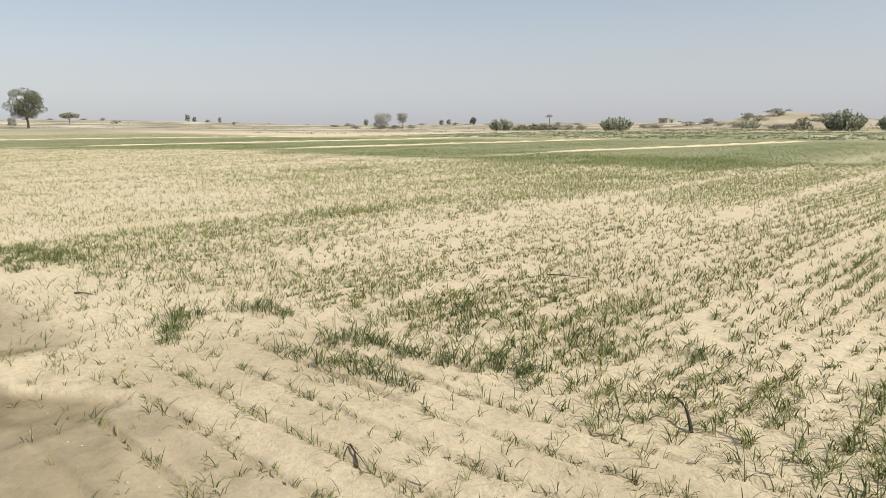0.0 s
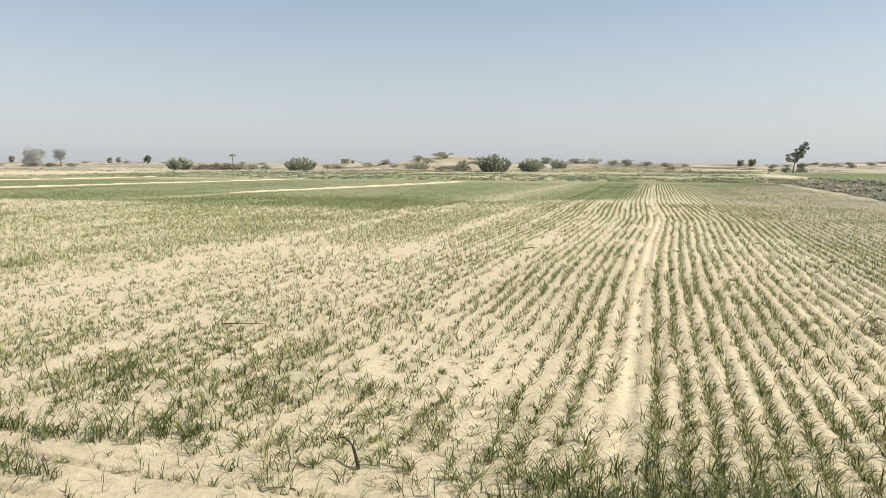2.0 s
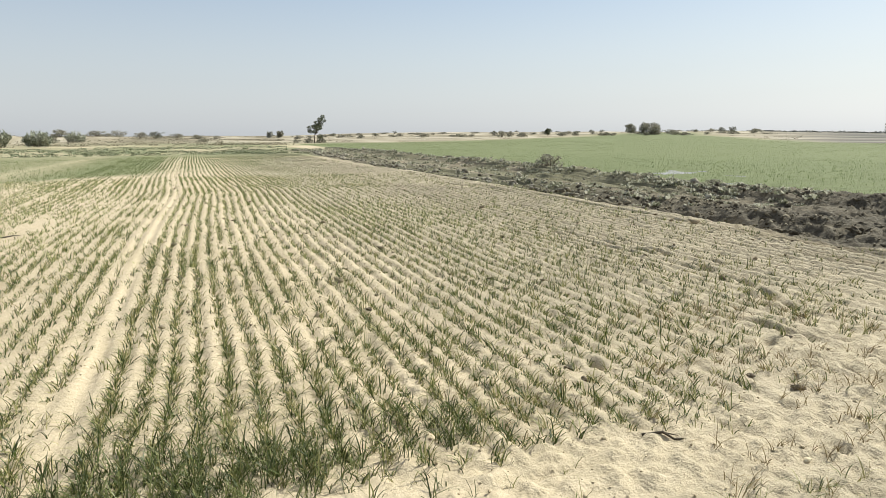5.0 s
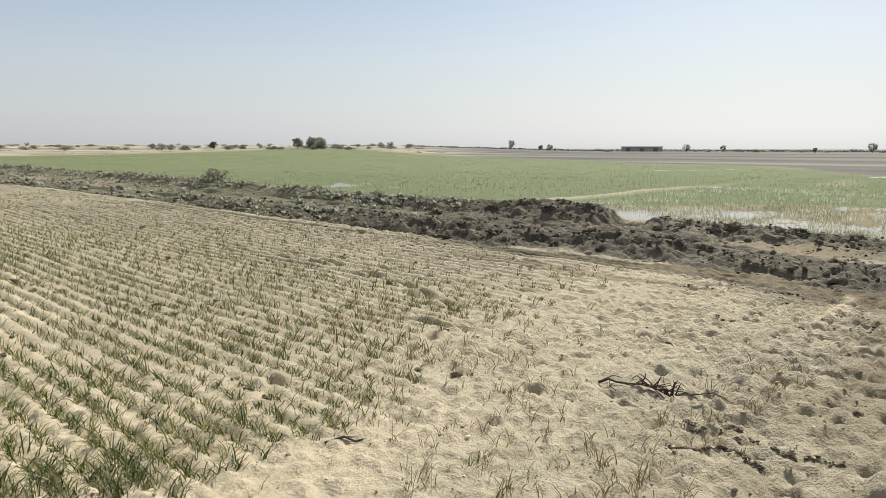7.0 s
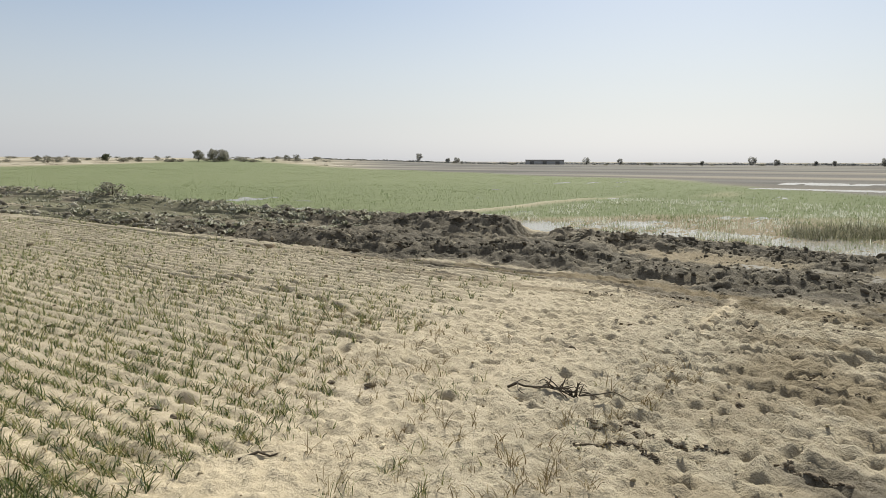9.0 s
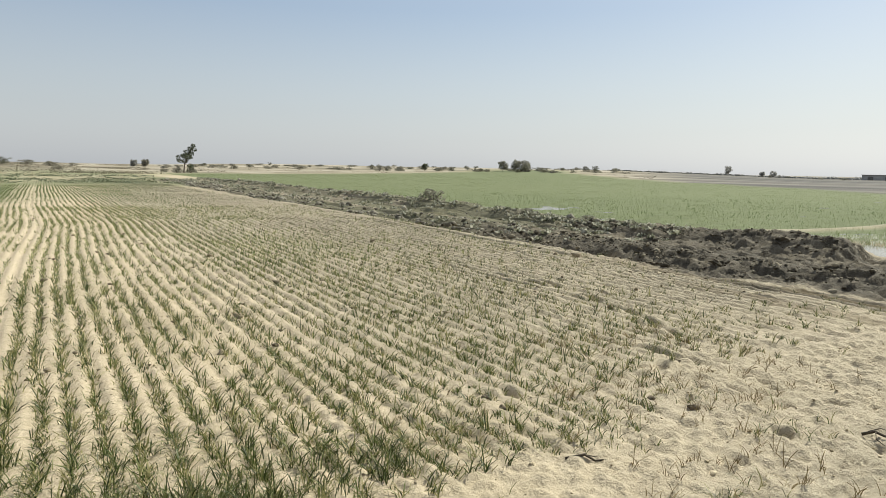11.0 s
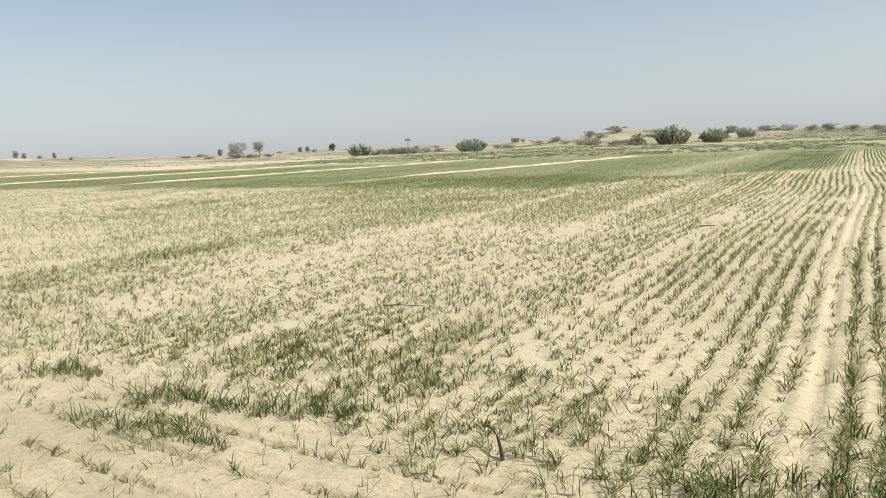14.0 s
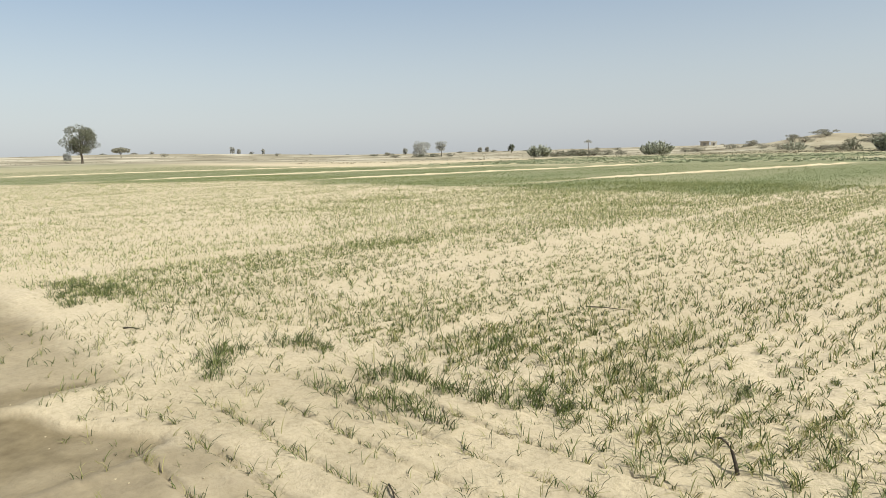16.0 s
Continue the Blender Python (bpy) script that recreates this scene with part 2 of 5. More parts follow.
def height(x, y):
    x, y = np.asarray(x, float), np.asarray(y, float)
    z = far_rise(x, y)
    r = np.hypot(x, y)
    near = ramp(90 - r, 0, 60)
    m = main_field(x, y)
    phase = (x - ROW_START + row_shift(y)) / SPACING + 0.5
    uneven = 0.2 + 1.6 * (fbm(x * 1.6, y * 0.9, 50) + (fbm(x * 1.6, y * 0.25, 49) - fbm(x * 1.6, y * 0.9, 50)) * ramp(x, 2.5, 4.5))
    uneven = uneven + (1.0 - uneven) * 0.6 * ramp(x, 3.0, 5.5)
    wave = 0.5 + 0.5 * np.cos(2 * math.pi * phase)
    wave = 1.6 * wave**0.7 - 1.0  # broad round ridges with narrow furrows
    side = (1.1 - 0.75 * ramp(-x, 0.4, 1.0)) * (1 + 0.35 * ramp(y, 8, 20)) * (1 + 0.75 * ramp(x, 4.0, 7.0) * ramp(y, 3.5, 5.5))
    z = z + ramp(120 - r, 0, 60) * m * 0.0165 * uneven * side * wave
    head = ramp(field_edge(x) - y, -0.3, 0.2) * ramp(x + 4.6, 0, 0.6) * ramp(3.6 - x, 0, 1.2) * (1 - 0.5 * ramp(x, 0, 1)) * (1 - hollow_near(x, y))
    slit = (((y - 0.05 * (x + 3.3) + 0.03 * np.sin(1.7 * x)) / HEAD_STEP + 0.05) % 1 - 0.5) * HEAD_STEP
    z = z + head * (0.008 * np.exp(-(((slit - 0.045) / 0.04) ** 2)) - 0.026 * np.exp(-((slit / 0.014) ** 2))) * (0.5 + value_noise(x * 3, y * 3, 63))
    crumb = fbm(x * 11, y * 11, 57, 2)
    z = z + near * (0.4 + 1.1 * ramp(x, -0.5, 1.5)) * (1 - 0.6 * hollow_near(x, y)) * (1 - 0.55 * m * ramp(x, 1.5, 3.0)) * 0.034 * (np.abs(crumb - 0.5) * 2 - 0.2)
    z = z + near * (0.035 * (fbm(x * 1.1, y * 1.1, 51) - 0.5) + 0.016 * (fbm(x * 6, y * 6, 52, 2) - 0.5))
    z = z + 0.10 * near * (fbm(x * 0.2, y * 0.2, 53) - 0.5) * ramp(r, 4, 10)
    # headland bund and its two silted hollows
    z = z - 0.06 * hollow_near(x, y) - 0.05 * hollow_far(x, y)
    z = z + 0.022 * np.exp(-((bund_line(x, y) / 0.2) ** 2)) * ramp(1.25 - y, 0, 0.5)
    z = z + 0.03 * hollow_near(x, y) * (fbm(x * 2.4, y * 2.4, 104) - 0.5) + 0.04 * damp_near(x, y) * (fbm(x * 3.1, y * 3.1, 105) - 0.5)
    deep, rim = ruts(x, y)
    z = z - 0.04 * deep + 0.02 * rim
    # trodden, lumpy ground beside the bank
    rough = ramp(x - 0.5 * y, 2.2, 4.2) * ramp(9.3 - x, 0, 0.8) * ramp(3.6 - y, 0, 2.5)
    rough = rough * (1 - 0.55 * ramp(y, 0.7, 1.3)) * (0.35 + 0.65 * ramp(x + 0.6 * (fbm(x * 0.9, y * 0.9, 56) - 0.5) - 1.0 * y, 2.4, 4.0))
    z = z + rough * (0.032 * (fbm(x * 2.2, y * 1.4, 54) - 0.5) - 0.02 * ramp(fbm(x * 11, y * 3.2, 55), 0.56, 0.7) - 0.03 * ramp(fbm(x * 17, y * 8, 60, 2), 0.5, 0.8) + 0.02 * ramp(fbm(x * 11, y * 5, 66, 2), 0.55, 0.8))
    grit = ramp(fbm(x * 17, y * 20, 64, 2), 0.45, 0.8)
    z = z - 0.02 * grit * ramp(x, 0.5, 2.5) * ramp(9.3 - x, 0, 0.5) * near * (0.28 + rough)
    # slumped little ledges, steep on the side away from the bank
    ledge = 4.2 * x + 3.2 * fbm(x * 1.7, y * 1.3, 68, 2)
    broken = ramp(fbm(x * 3.0, y * 1.9, 70, 2), 0.42, 0.6)
    z = z - (ledge - np.floor(ledge)) * broken * (0.02 * rough + 0.024 * ramp(x, 3.5, 5.5) * ramp(9.3 - x, 0, 0.5) * near)
    sand = ramp(x - 0.35 * y, 0.4, 2.2) * ramp(9.4 - x, 0, 0.5) * (1 - 0.75 * m)
    near_sand = sand * ramp(15 - y, 0, 8) > 0.01
    if near_sand.any():
        qx, qy = x[near_sand], y[near_sand]
        strong = sand[near_sand] * (0.35 + 0.65 * ramp(fbm(qx * 0.8, qy * 0.8, 110), 0.35, 0.6)) * ramp(15 - qy, 0, 8)
        z[near_sand] -= (0.25 + 0.75 * ramp(qx - 0.6 * qy, 1.5, 4.0)) * sand[near_sand] * ramp(15 - qy, 0, 8) * 0.062 * dimples(qx, qy, 0.30, 151, 0.6, 0.30, 0.115)
        z[near_sand] += strong * (-0.020 * dimples(qx, qy, 0.15, 111, 0.4) - 0.020 * dimples(qx, qy, 0.10, 121, 0.6) + 0.009 * (fbm(qx * 3.6, qy * 3.6, 131, 2) - 0.5))
    z = z + 0.03 * pale_seam(x, y)
    for sx, sy, turn in STEPS:
        near_it = (np.abs(x - sx) < 0.5) & (np.abs(y - sy) < 0.5)
        if near_it.any():
            dx, dy = x[near_it] - sx, y[near_it] - sy
            u, v = dx * math.cos(turn) + dy * math.sin(turn), -dx * math.sin(turn) + dy * math.cos(turn)
            d = np.hypot(u / 0.10, v / 0.055) * (0.75 + 0.6 * fbm(x[near_it] * 9, y[near_it] * 9, 65, 2))
            z[near_it] += -0.045 * np.exp(-(d**3)) + 0.01 * np.exp(-(((d - 1.5) / 0.4) ** 2))
    # the mud bank: a low ridge, a trench, a higher ridge
    md = mud(x, y)
    cut = 1 - gap(y)
    tall = (0.16 + 0.18 * ramp(y, 5.0, 6.4)) * (0.75 + 0.5 * value_noise(y * 0.6, 0 * y, 17)) * ramp(110 - y, 0, 60)
    low = 0.20 * (0.6 + 0.8 * value_noise(y * 0.5, 0 * y, 18)) * ramp(100 - y, 0, 60)
    heap = low * np.exp(-(((x - ridge_near(y)) / 0.55) ** 2)) + tall * cut * np.exp(-(((x - ridge_far(y)) / 0.6) ** 2))
    heap = heap + md * (1 - 0.85 * silt_flat(x, y)) * (0.13 * (fbm(x * 2.9, y * 1.1, 19) - 0.5) + 0.10 * (0.5 - np.abs(fbm(x * 6.0, y * 2.4, 22, 3) - 0.5) * 2) + 0.13 * (fbm(x * 9, y * 4.5, 27, 2) - 0.5) - 0.06 * broken * (ledge - np.floor(ledge))) - 0.07 * md
    z = z + heap * ramp(130 - r, 0, 40)
    # a narrow ditch cut along the bank's foot, with a dry lip
    cut_x = x - 9.15 - 0.012 * y - 0.12 * (value_noise(y * 0.5, 0 * y, 137) - 0.5)
    z = z + ramp(y, 7, 10) * ramp(58 - y, 0, 20) * (0.06 * np.exp(-(((cut_x + 0.36) / 0.17) ** 2)) - 0.22 * np.exp(-((cut_x / 0.17) ** 4)))
    # the flooded field beyond and its low bund
    wf = wet_field(x, y)
    z = z - wf * (0.012 + 0.052 * flooded(x, y))
    z = z + wf * (0.05 * (fbm(x * 0.5, y * 0.5, 20) - 0.5) + 0.06 * (fbm(x * 1.3, y * 1.9, 26) - 0.5))
    z = z + wf * 0.09 * np.exp(-(((y - 11.0 + 0.03 * (x - 17)) / 0.22) ** 2)) * ramp(x, 15.5, 17.5) * ramp(36 - x, 0, 14)
    z = z - 0.075 * gap_silt(x, y) * wf
    pool = far_pool(x, y)
    z = z * (1 - pool) - 0.14 * pool
    z = z + 0.12 * np.exp(-(((y - 58.5) / 0.7) ** 2)) * ramp(x + 60, 0, 10) * ramp(11 - x, 0, 3)
    return z


# ---- materials ----
def material(name, colours, scale=8.0, rough=0.9, bump=0.3, detail=6.0, fine=None, spec=0.3, island=0.0, thin=0.0, where="Object"):
    m = bpy.data.materials.new(name)
    m.use_nodes = True
    nt = m.node_tree
    n, l = nt.nodes, nt.links
    b = n["Principled BSDF"]
    b.inputs["Roughness"].default_value = rough
    b.inputs["Specular IOR Level"].default_value = spec
    co = n.new("ShaderNodeTexCoord").outputs[where]
    nz = n.new("ShaderNodeTexNoise")
    nz.inputs["Scale"].default_value, nz.inputs["Detail"].default_value, nz.inputs["Roughness"].default_value = scale, detail, 0.65
    l.new(co, nz.inputs["Vector"])
    cr = n.new("ShaderNodeValToRGB")
    cr.color_ramp.elements[0].position, cr.color_ramp.elements[1].position = 0.3, 0.7
    cr.color_ramp.elements[0].color, cr.color_ramp.elements[1].color = (*colours[0], 1), (*colours[-1], 1)
    for i, c in enumerate(colours[1:-1]):
        e = cr.color_ramp.elements.new(0.3 + 0.4 * (i + 1) / (len(colours) - 1))
        e.color = (*c, 1)
    out = cr.outputs[0]
    if island:
        g = n.new("ShaderNodeNewGeometry")
        mix = n.new("ShaderNodeMath")
        mix.operation = "MULTIPLY_ADD"
        mix.inputs[1].default_value = island
        l.new(g.outputs["Random Per Island"], mix.inputs[0])
        off = n.new("ShaderNodeMath")
        off.operation = "MULTIPLY_ADD"
        off.inputs[1].default_value, off.inputs[2].default_value = 1 - island, 0.0
        l.new(nz.outputs[0], off.inputs[0])
        l.new(off.outputs[0], mix.inputs[2])
        l.new(mix.outputs[0], cr.inputs[0])
    else:
        l.new(nz.outputs[0], cr.inputs[0])
    l.new(out, b.inputs["Base Color"])
    if thin:
        tl, mx = n.new("ShaderNodeBsdfTranslucent"), n.new("ShaderNodeMixShader")
        mx.inputs[0].default_value = thin
        l.new(out, tl.inputs["Color"])
        l.new(b.outputs[0], mx.inputs[1])
        l.new(tl.outputs[0], mx.inputs[2])
        l.new(mx.outputs[0], n["Material Output"].inputs["Surface"])
    if bump:
        n2 = n.new("ShaderNodeTexNoise")
        n2.inputs["Scale"].default_value, n2.inputs["Detail"].default_value = fine or scale * 6, 5
        l.new(co, n2.inputs["Vector"])
        bp = n.new("ShaderNodeBump")
        bp.inputs["Strength"].default_value, bp.inputs["Distance"].default_value = bump, 0.02
        l.new(n2.outputs[0], bp.inputs["Height"])
        l.new(bp.outputs[0], b.inputs["Normal"])
    return m


def soil_material():
    """Dry sandy loam that turns to wet silt, dark mud and mossy crop floor by what the ground is made of."""
    m = bpy.data.materials.new("sandy_soil")
    m.use_nodes = True
    nt = m.node_tree
    n, l = nt.nodes, nt.links
    b = n["Principled BSDF"]
    b.inputs["Specular IOR Level"].default_value = 0.25
    co = n.new("ShaderNodeTexCoord").outputs["Object"]

    def noise_at(scale, detail=5.0):
        t = n.new("ShaderNodeTexNoise")
        t.inputs["Scale"].default_value, t.inputs["Detail"].default_value, t.inputs["Roughness"].default_value = scale, detail, 0.65
        l.new(co, t.inputs["Vector"])
        return t.outputs[0]

    def ramped(v, *stops):
        r = n.new("ShaderNodeValToRGB")
        while len(r.color_ramp.elements) < len(stops):
            r.color_ramp.elements.new(0.5)
        for e, (p, c) in zip(r.color_ramp.elements, stops):
            e.position, e.color = p, (*c, 1)
        l.new(v, r.inputs[0])
        return r.outputs[0]

    def mixed(f, a, c):
        x = n.new("ShaderNodeMix")
        x.data_type = "RGBA"
        if hasattr(f, "links"):
            l.new(f, x.inputs[0])
        else:
            x.inputs[0].default_value = f
        l.new(a, x.inputs[6])
        l.new(c, x.inputs[7])
        return x.outputs[2]

    def attribute(name):
        a = n.new("ShaderNodeAttribute")
        a.attribute_name = name
        return a.outputs["Fac"]

    big = ramped(noise_at(0.6), (0.3, (0.46, 0.383, 0.25)), (0.52, (0.575, 0.478, 0.336)), (0.72, (0.54, 0.45, 0.332)))
    grain = ramped(noise_at(26.0, 8.0), (0.28, (0.28, 0.223, 0.138)), (0.5, (0.56, 0.463, 0.326)), (0.74, (0.695, 0.59, 0.437)))
    dry = mixed(0.45, big, grain)
    grey = ramped(noise_at(5.0), (0.3, (0.325, 0.280, 0.202)), (0.7, (0.53, 0.467, 0.348)))
    wet = ramped(noise_at(7.0), (0.3, (0.15, 0.115, 0.068)), (0.7, (0.245, 0.194, 0.118)))
    dark = ramped(noise_at(9.0), (0.3, (0.07, 0.059, 0.042)), (0.52, (0.118, 0.1, 0.073)), (0.72, (0.2, 0.172, 0.128)))
    green = ramped(noise_at(1.5, 9.0), (0.3, (0.10, 0.132, 0.05)), (0.7, (0.155, 0.192, 0.078)))
    pale = ramped(noise_at(0.05, 9.0), (0.38, (0.215, 0.185, 0.13)), (0.5, (0.34, 0.295, 0.215)), (0.66, (0.58, 0.515, 0.415)))
    strips = n.new("ShaderNodeMapping")  # long ploughed strips
    strips.inputs["Scale"].default_value = (0.045, 0.006, 0.01)
    l.new(co, strips.inputs["Vector"])
    strip_noise = n.new("ShaderNodeTexNoise")
    strip_noise.inputs["Scale"].default_value, strip_noise.inputs["Detail"].default_value = 1.0, 6.0
    l.new(strips.outputs[0], strip_noise.inputs["Vector"])
    plough = ramped(strip_noise.outputs[0], (0.36, (0.055, 0.051, 0.045)), (0.5, (0.125, 0.115, 0.103)), (0.64, (0.205, 0.19, 0.168)))
    c = dry
    for name, other in (("grey", grey), ("waste", pale), ("plough", plough), ("green", green), ("wet", wet), ("mud", dark)):
        c = mixed(attribute(name), c, other)
    l.new(c, b.inputs["Base Color"])
    r = n.new("ShaderNodeMath")
    r.operation = "MULTIPLY_ADD"
    r.inputs[1].default_value, r.inputs[2].default_value = -0.08, 0.95
    l.new(attribute("mud"), r.inputs[0])
    l.new(r.outputs[0], b.inputs["Roughness"])
    add = n.new("ShaderNodeMath")
    add.operation = "MULTIPLY_ADD"
    add.inputs[1].default_value = 0.5
    l.new(noise_at(55.0, 3.0), add.inputs[0])
    l.new(noise_at(11.0, 7.0), add.inputs[2])
    bp = n.new("ShaderNodeBump")
    bp.inputs["Strength"].default_value, bp.inputs["Distance"].default_value = 0.65, 0.03
    l.new(add.outputs[0], bp.inputs["Height"])
    more = n.new("ShaderNodeMath")
    more.operation = "MULTIPLY_ADD"
    more.inputs[1].default_value, more.inputs[2].default_value = 0.85, 0.58
    l.new(attribute("grey"), more.inputs[0])
    silt = n.new("ShaderNodeMath")  # settled wet silt lies smooth
    silt.operation = "MULTIPLY_ADD"
    silt.inputs[1].default_value = -0.4
    l.new(attribute("wet"), silt.inputs[0])
    l.new(more.outputs[0], silt.inputs[2])
    l.new(silt.outputs[0], bp.inputs["Strength"])
    l.new(bp.outputs[0], b.inputs["Normal"])
    return m


SOIL = soil_material()
CLOD = material("mud_clod", [(0.09, 0.076, 0.055), (0.16, 0.136, 0.1), (0.32, 0.28, 0.205)], scale=6, rough=0.95, bump=1.0, fine=26, island=0.6, spec=0.15)
DRYCLOD = material("dry_clod", [(0.37, 0.30, 0.195), (0.57, 0.48, 0.33)], scale=9, rough=0.95, bump=0.7, fine=50, island=0.5)
WHEAT = material("wheat_blade", [(0.04, 0.06, 0.014), (0.092, 0.126, 0.03), (0.17, 0.20, 0.055), (0.36, 0.33, 0.14)], scale=2.0, rough=0.5, bump=0, island=0.7, spec=0.4, thin=0.3)
PALEWHEAT = material("pale_wheat_blade", [(0.06, 0.08, 0.02), (0.135, 0.168, 0.048), (0.31, 0.315, 0.12)], scale=1.0, rough=0.5, bump=0, island=0.6, spec=0.4, thin=0.25)
STAND = material("thin_wheat_blade", [(0.10, 0.128, 0.038), (0.205, 0.24, 0.08), (0.42, 0.42, 0.18)], scale=1.0, rough=0.5, bump=0, island=0.6, spec=0.4, thin=0.3)
LUSH = material("lush_blade", [(0.05, 0.066, 0.02), (0.11, 0.135, 0.042), (0.23, 0.245, 0.09)], scale=0.8, rough=0.5, bump=0, island=0.6, spec=0.4, thin=0.25)
FLOODED = material("flooded_blade", [(0.105, 0.142, 0.048), (0.137, 0.18, 0.063), (0.18, 0.222, 0.086)], scale=0.5, rough=0.6, bump=0, island=0.25, thin=0.5)
GREENBED = material("green_bed_blade", [(0.125, 0.162, 0.06), (0.165, 0.208, 0.08), (0.215, 0.252, 0.105)], scale=0.5, rough=0.6, bump=0, island=0.25, thin=0.5)
SCRUB = material("scrub_twig", [(0.17, 0.148, 0.10), (0.27, 0.238, 0.17), (0.38, 0.345, 0.25)], scale=0.4, rough=0.9, bump=0, island=0.6)
STRAW = material("dry_blade", [(0.22, 0.16, 0.07), (0.38, 0.30, 0.15)], scale=2.0, rough=0.7, bump=0, island=0.7)
BARK = material("bark", [(0.07, 0.055, 0.04), (0.16, 0.13, 0.10)], scale=3, rough=0.9, bump=0.6)
LEAF = material("tree_leaf", [(0.07, 0.08, 0.047), (0.125, 0.14, 0.085), (0.20, 0.21, 0.135)], scale=0.7, rough=0.6, bump=0, island=0.6, thin=0.25)
# dry shrub grey, with distance haze mixed into the colour
GREYLEAF = material("grey_leaf", [(0.19, 0.182, 0.14), (0.30, 0.287, 0.225), (0.43, 0.405, 0.32)], scale=0.7, rough=0.8, bump=0, island=0.6, thin=0.25)
# leaf for far crowns, paled by distance haze put into the colour
HAZELEAF = material("hazed_pale_leaf", [(0.36, 0.352, 0.325), (0.52, 0.51, 0.47)], scale=0.7, rough=0.8, bump=0, island=0.6, thin=0.45)
MILKLEAF = material("milkweed_leaf", [(0.15, 0.165, 0.11), (0.34, 0.355, 0.265), (0.70, 0.70, 0.58)], scale=0.9, rough=0.6, bump=0, island=0.85, thin=0.3)
# olive leaf paler than LEAF: distance haze is in the colour
OLIVELEAF = material("hazed_olive_leaf", [(0.10, 0.105, 0.07), (0.17, 0.172, 0.12), (0.26, 0.255, 0.185)], scale=0.7, rough=0.7, bump=0, island=0.6, thin=0.3)
STICK = material("dead_wood", [(0.035, 0.028, 0.02), (0.11, 0.085, 0.06)], scale=14, rough=0.85, bump=0.5)
DOORSHEET = material("door_sheet", [(0.16, 0.15, 0.14), (0.24, 0.23, 0.21)], scale=1.5, rough=0.7, bump=0.2)
PLASTER = material("plaster", [(0.62, 0.58, 0.52), (0.78, 0.75, 0.70)], scale=1.5, rough=0.9, bump=0.2)
# sheet of the far shed, lightened by distance haze put into the colour
SHEET = material("hazed_sheet", [(0.40, 0.385, 0.37), (0.52, 0.50, 0.48)], scale=0.8, rough=0.6, bump=0.2)
BRICKWALL = material("mud_wall", [(0.27, 0.24, 0.20), (0.38, 0.345, 0.29)], scale=1.2, rough=0.9, bump=0.3)
WATER = bpy.data.materials.new("standing_water")
WATER.use_nodes = True
wb = WATER.node_tree.nodes["Principled BSDF"]
wb.inputs["Base Color"].default_value = (0.27, 0.24, 0.185, 1)
wb.inputs["Roughness"].default_value = 0.2
wb.inputs["Specular IOR Level"].default_value = 0.35


# ---- mesh helpers ----
def mesh_object(name, verts, faces, mat, smooth=False):
    me = bpy.data.meshes.new(name)
    me.from_pydata(verts, [], faces)
    me.update()
    me.materials.append(mat)
    if smooth:
        me.shade_smooth()
    return new(name, me)


def array_mesh(name, v, f, mat, smooth=False):
    """A mesh from an (n, 3) array of corners and an (m, 3 or 4) array of faces."""
    me = bpy.data.meshes.new(name)
    k = f.shape[1]
    me.vertices.add(len(v))
    me.vertices.foreach_set("co", np.ascontiguousarray(v, np.float32).ravel())
    me.loops.add(f.size)
    me.loops.foreach_set("vertex_index", np.ascontiguousarray(f, np.int32).ravel())
    me.polygons.add(len(f))
    me.polygons.foreach_set("loop_start", np.arange(0, f.size, k, dtype=np.int32))
    me.polygons.foreach_set("loop_total", np.full(len(f), k, np.int32))
    me.update(calc_edges=True)
    me.materials.append(mat)
    me.polygons.foreach_set("use_smooth", np.full(len(f), smooth))
    return me


def under(name, me, parent, label=""):
    ob = new(name, me)
    ob.parent = parent
    return tagged(ob, label)


def blades(root, tall, wide, lean, turn, bends=2):
    """Tapered, bent leaf blades as triangle strips: root (n, 3), tall, wide, lean (n,), turn (n,) in radians."""
    n = len(root)
    out = np.stack([np.cos(turn), np.sin(turn), 0 * turn], 1)
    side = np.stack([-np.sin(turn), np.cos(turn), 0 * turn], 1)
    spun = rng.uniform(0, math.pi, n)
    side = side * np.cos(spun)[:, None] + out * np.sin(spun)[:, None]
    rows = []
    for i in range(bends):
        s = i / bends
        c = root + out * (lean * tall * s**1.5)[:, None] + np.array([0, 0, 1.0]) * (tall * (s - 0.5 * np.minimum(lean, 1.2) * s * s))[:, None]
        w = (wide * (0.75 if i == 0 else 1.0) * (1 - 0.45 * s) / 2)[:, None]
        rows += [c - side * w, c + side * w]
    rows.append(root + out * (lean * tall)[:, None] + np.array([0, 0, 1.0]) * (tall * (1 - 0.62 * np.minimum(lean, 1.2)))[:, None])
    k = 2 * bends + 1
    v = np.stack(rows, 1).reshape(-1, 3)
    tri = []
    for i in range(bends - 1):
        a = 2 * i
        tri += [(a, a + 1, a + 3), (a, a + 3, a + 2)]
    tri.append((2 * bends - 2, 2 * bends - 1, 2 * bends))
    f = (np.array(tri)[None] + (np.arange(n) * k)[:, None, None]).reshape(-1, 3)
    return v, f


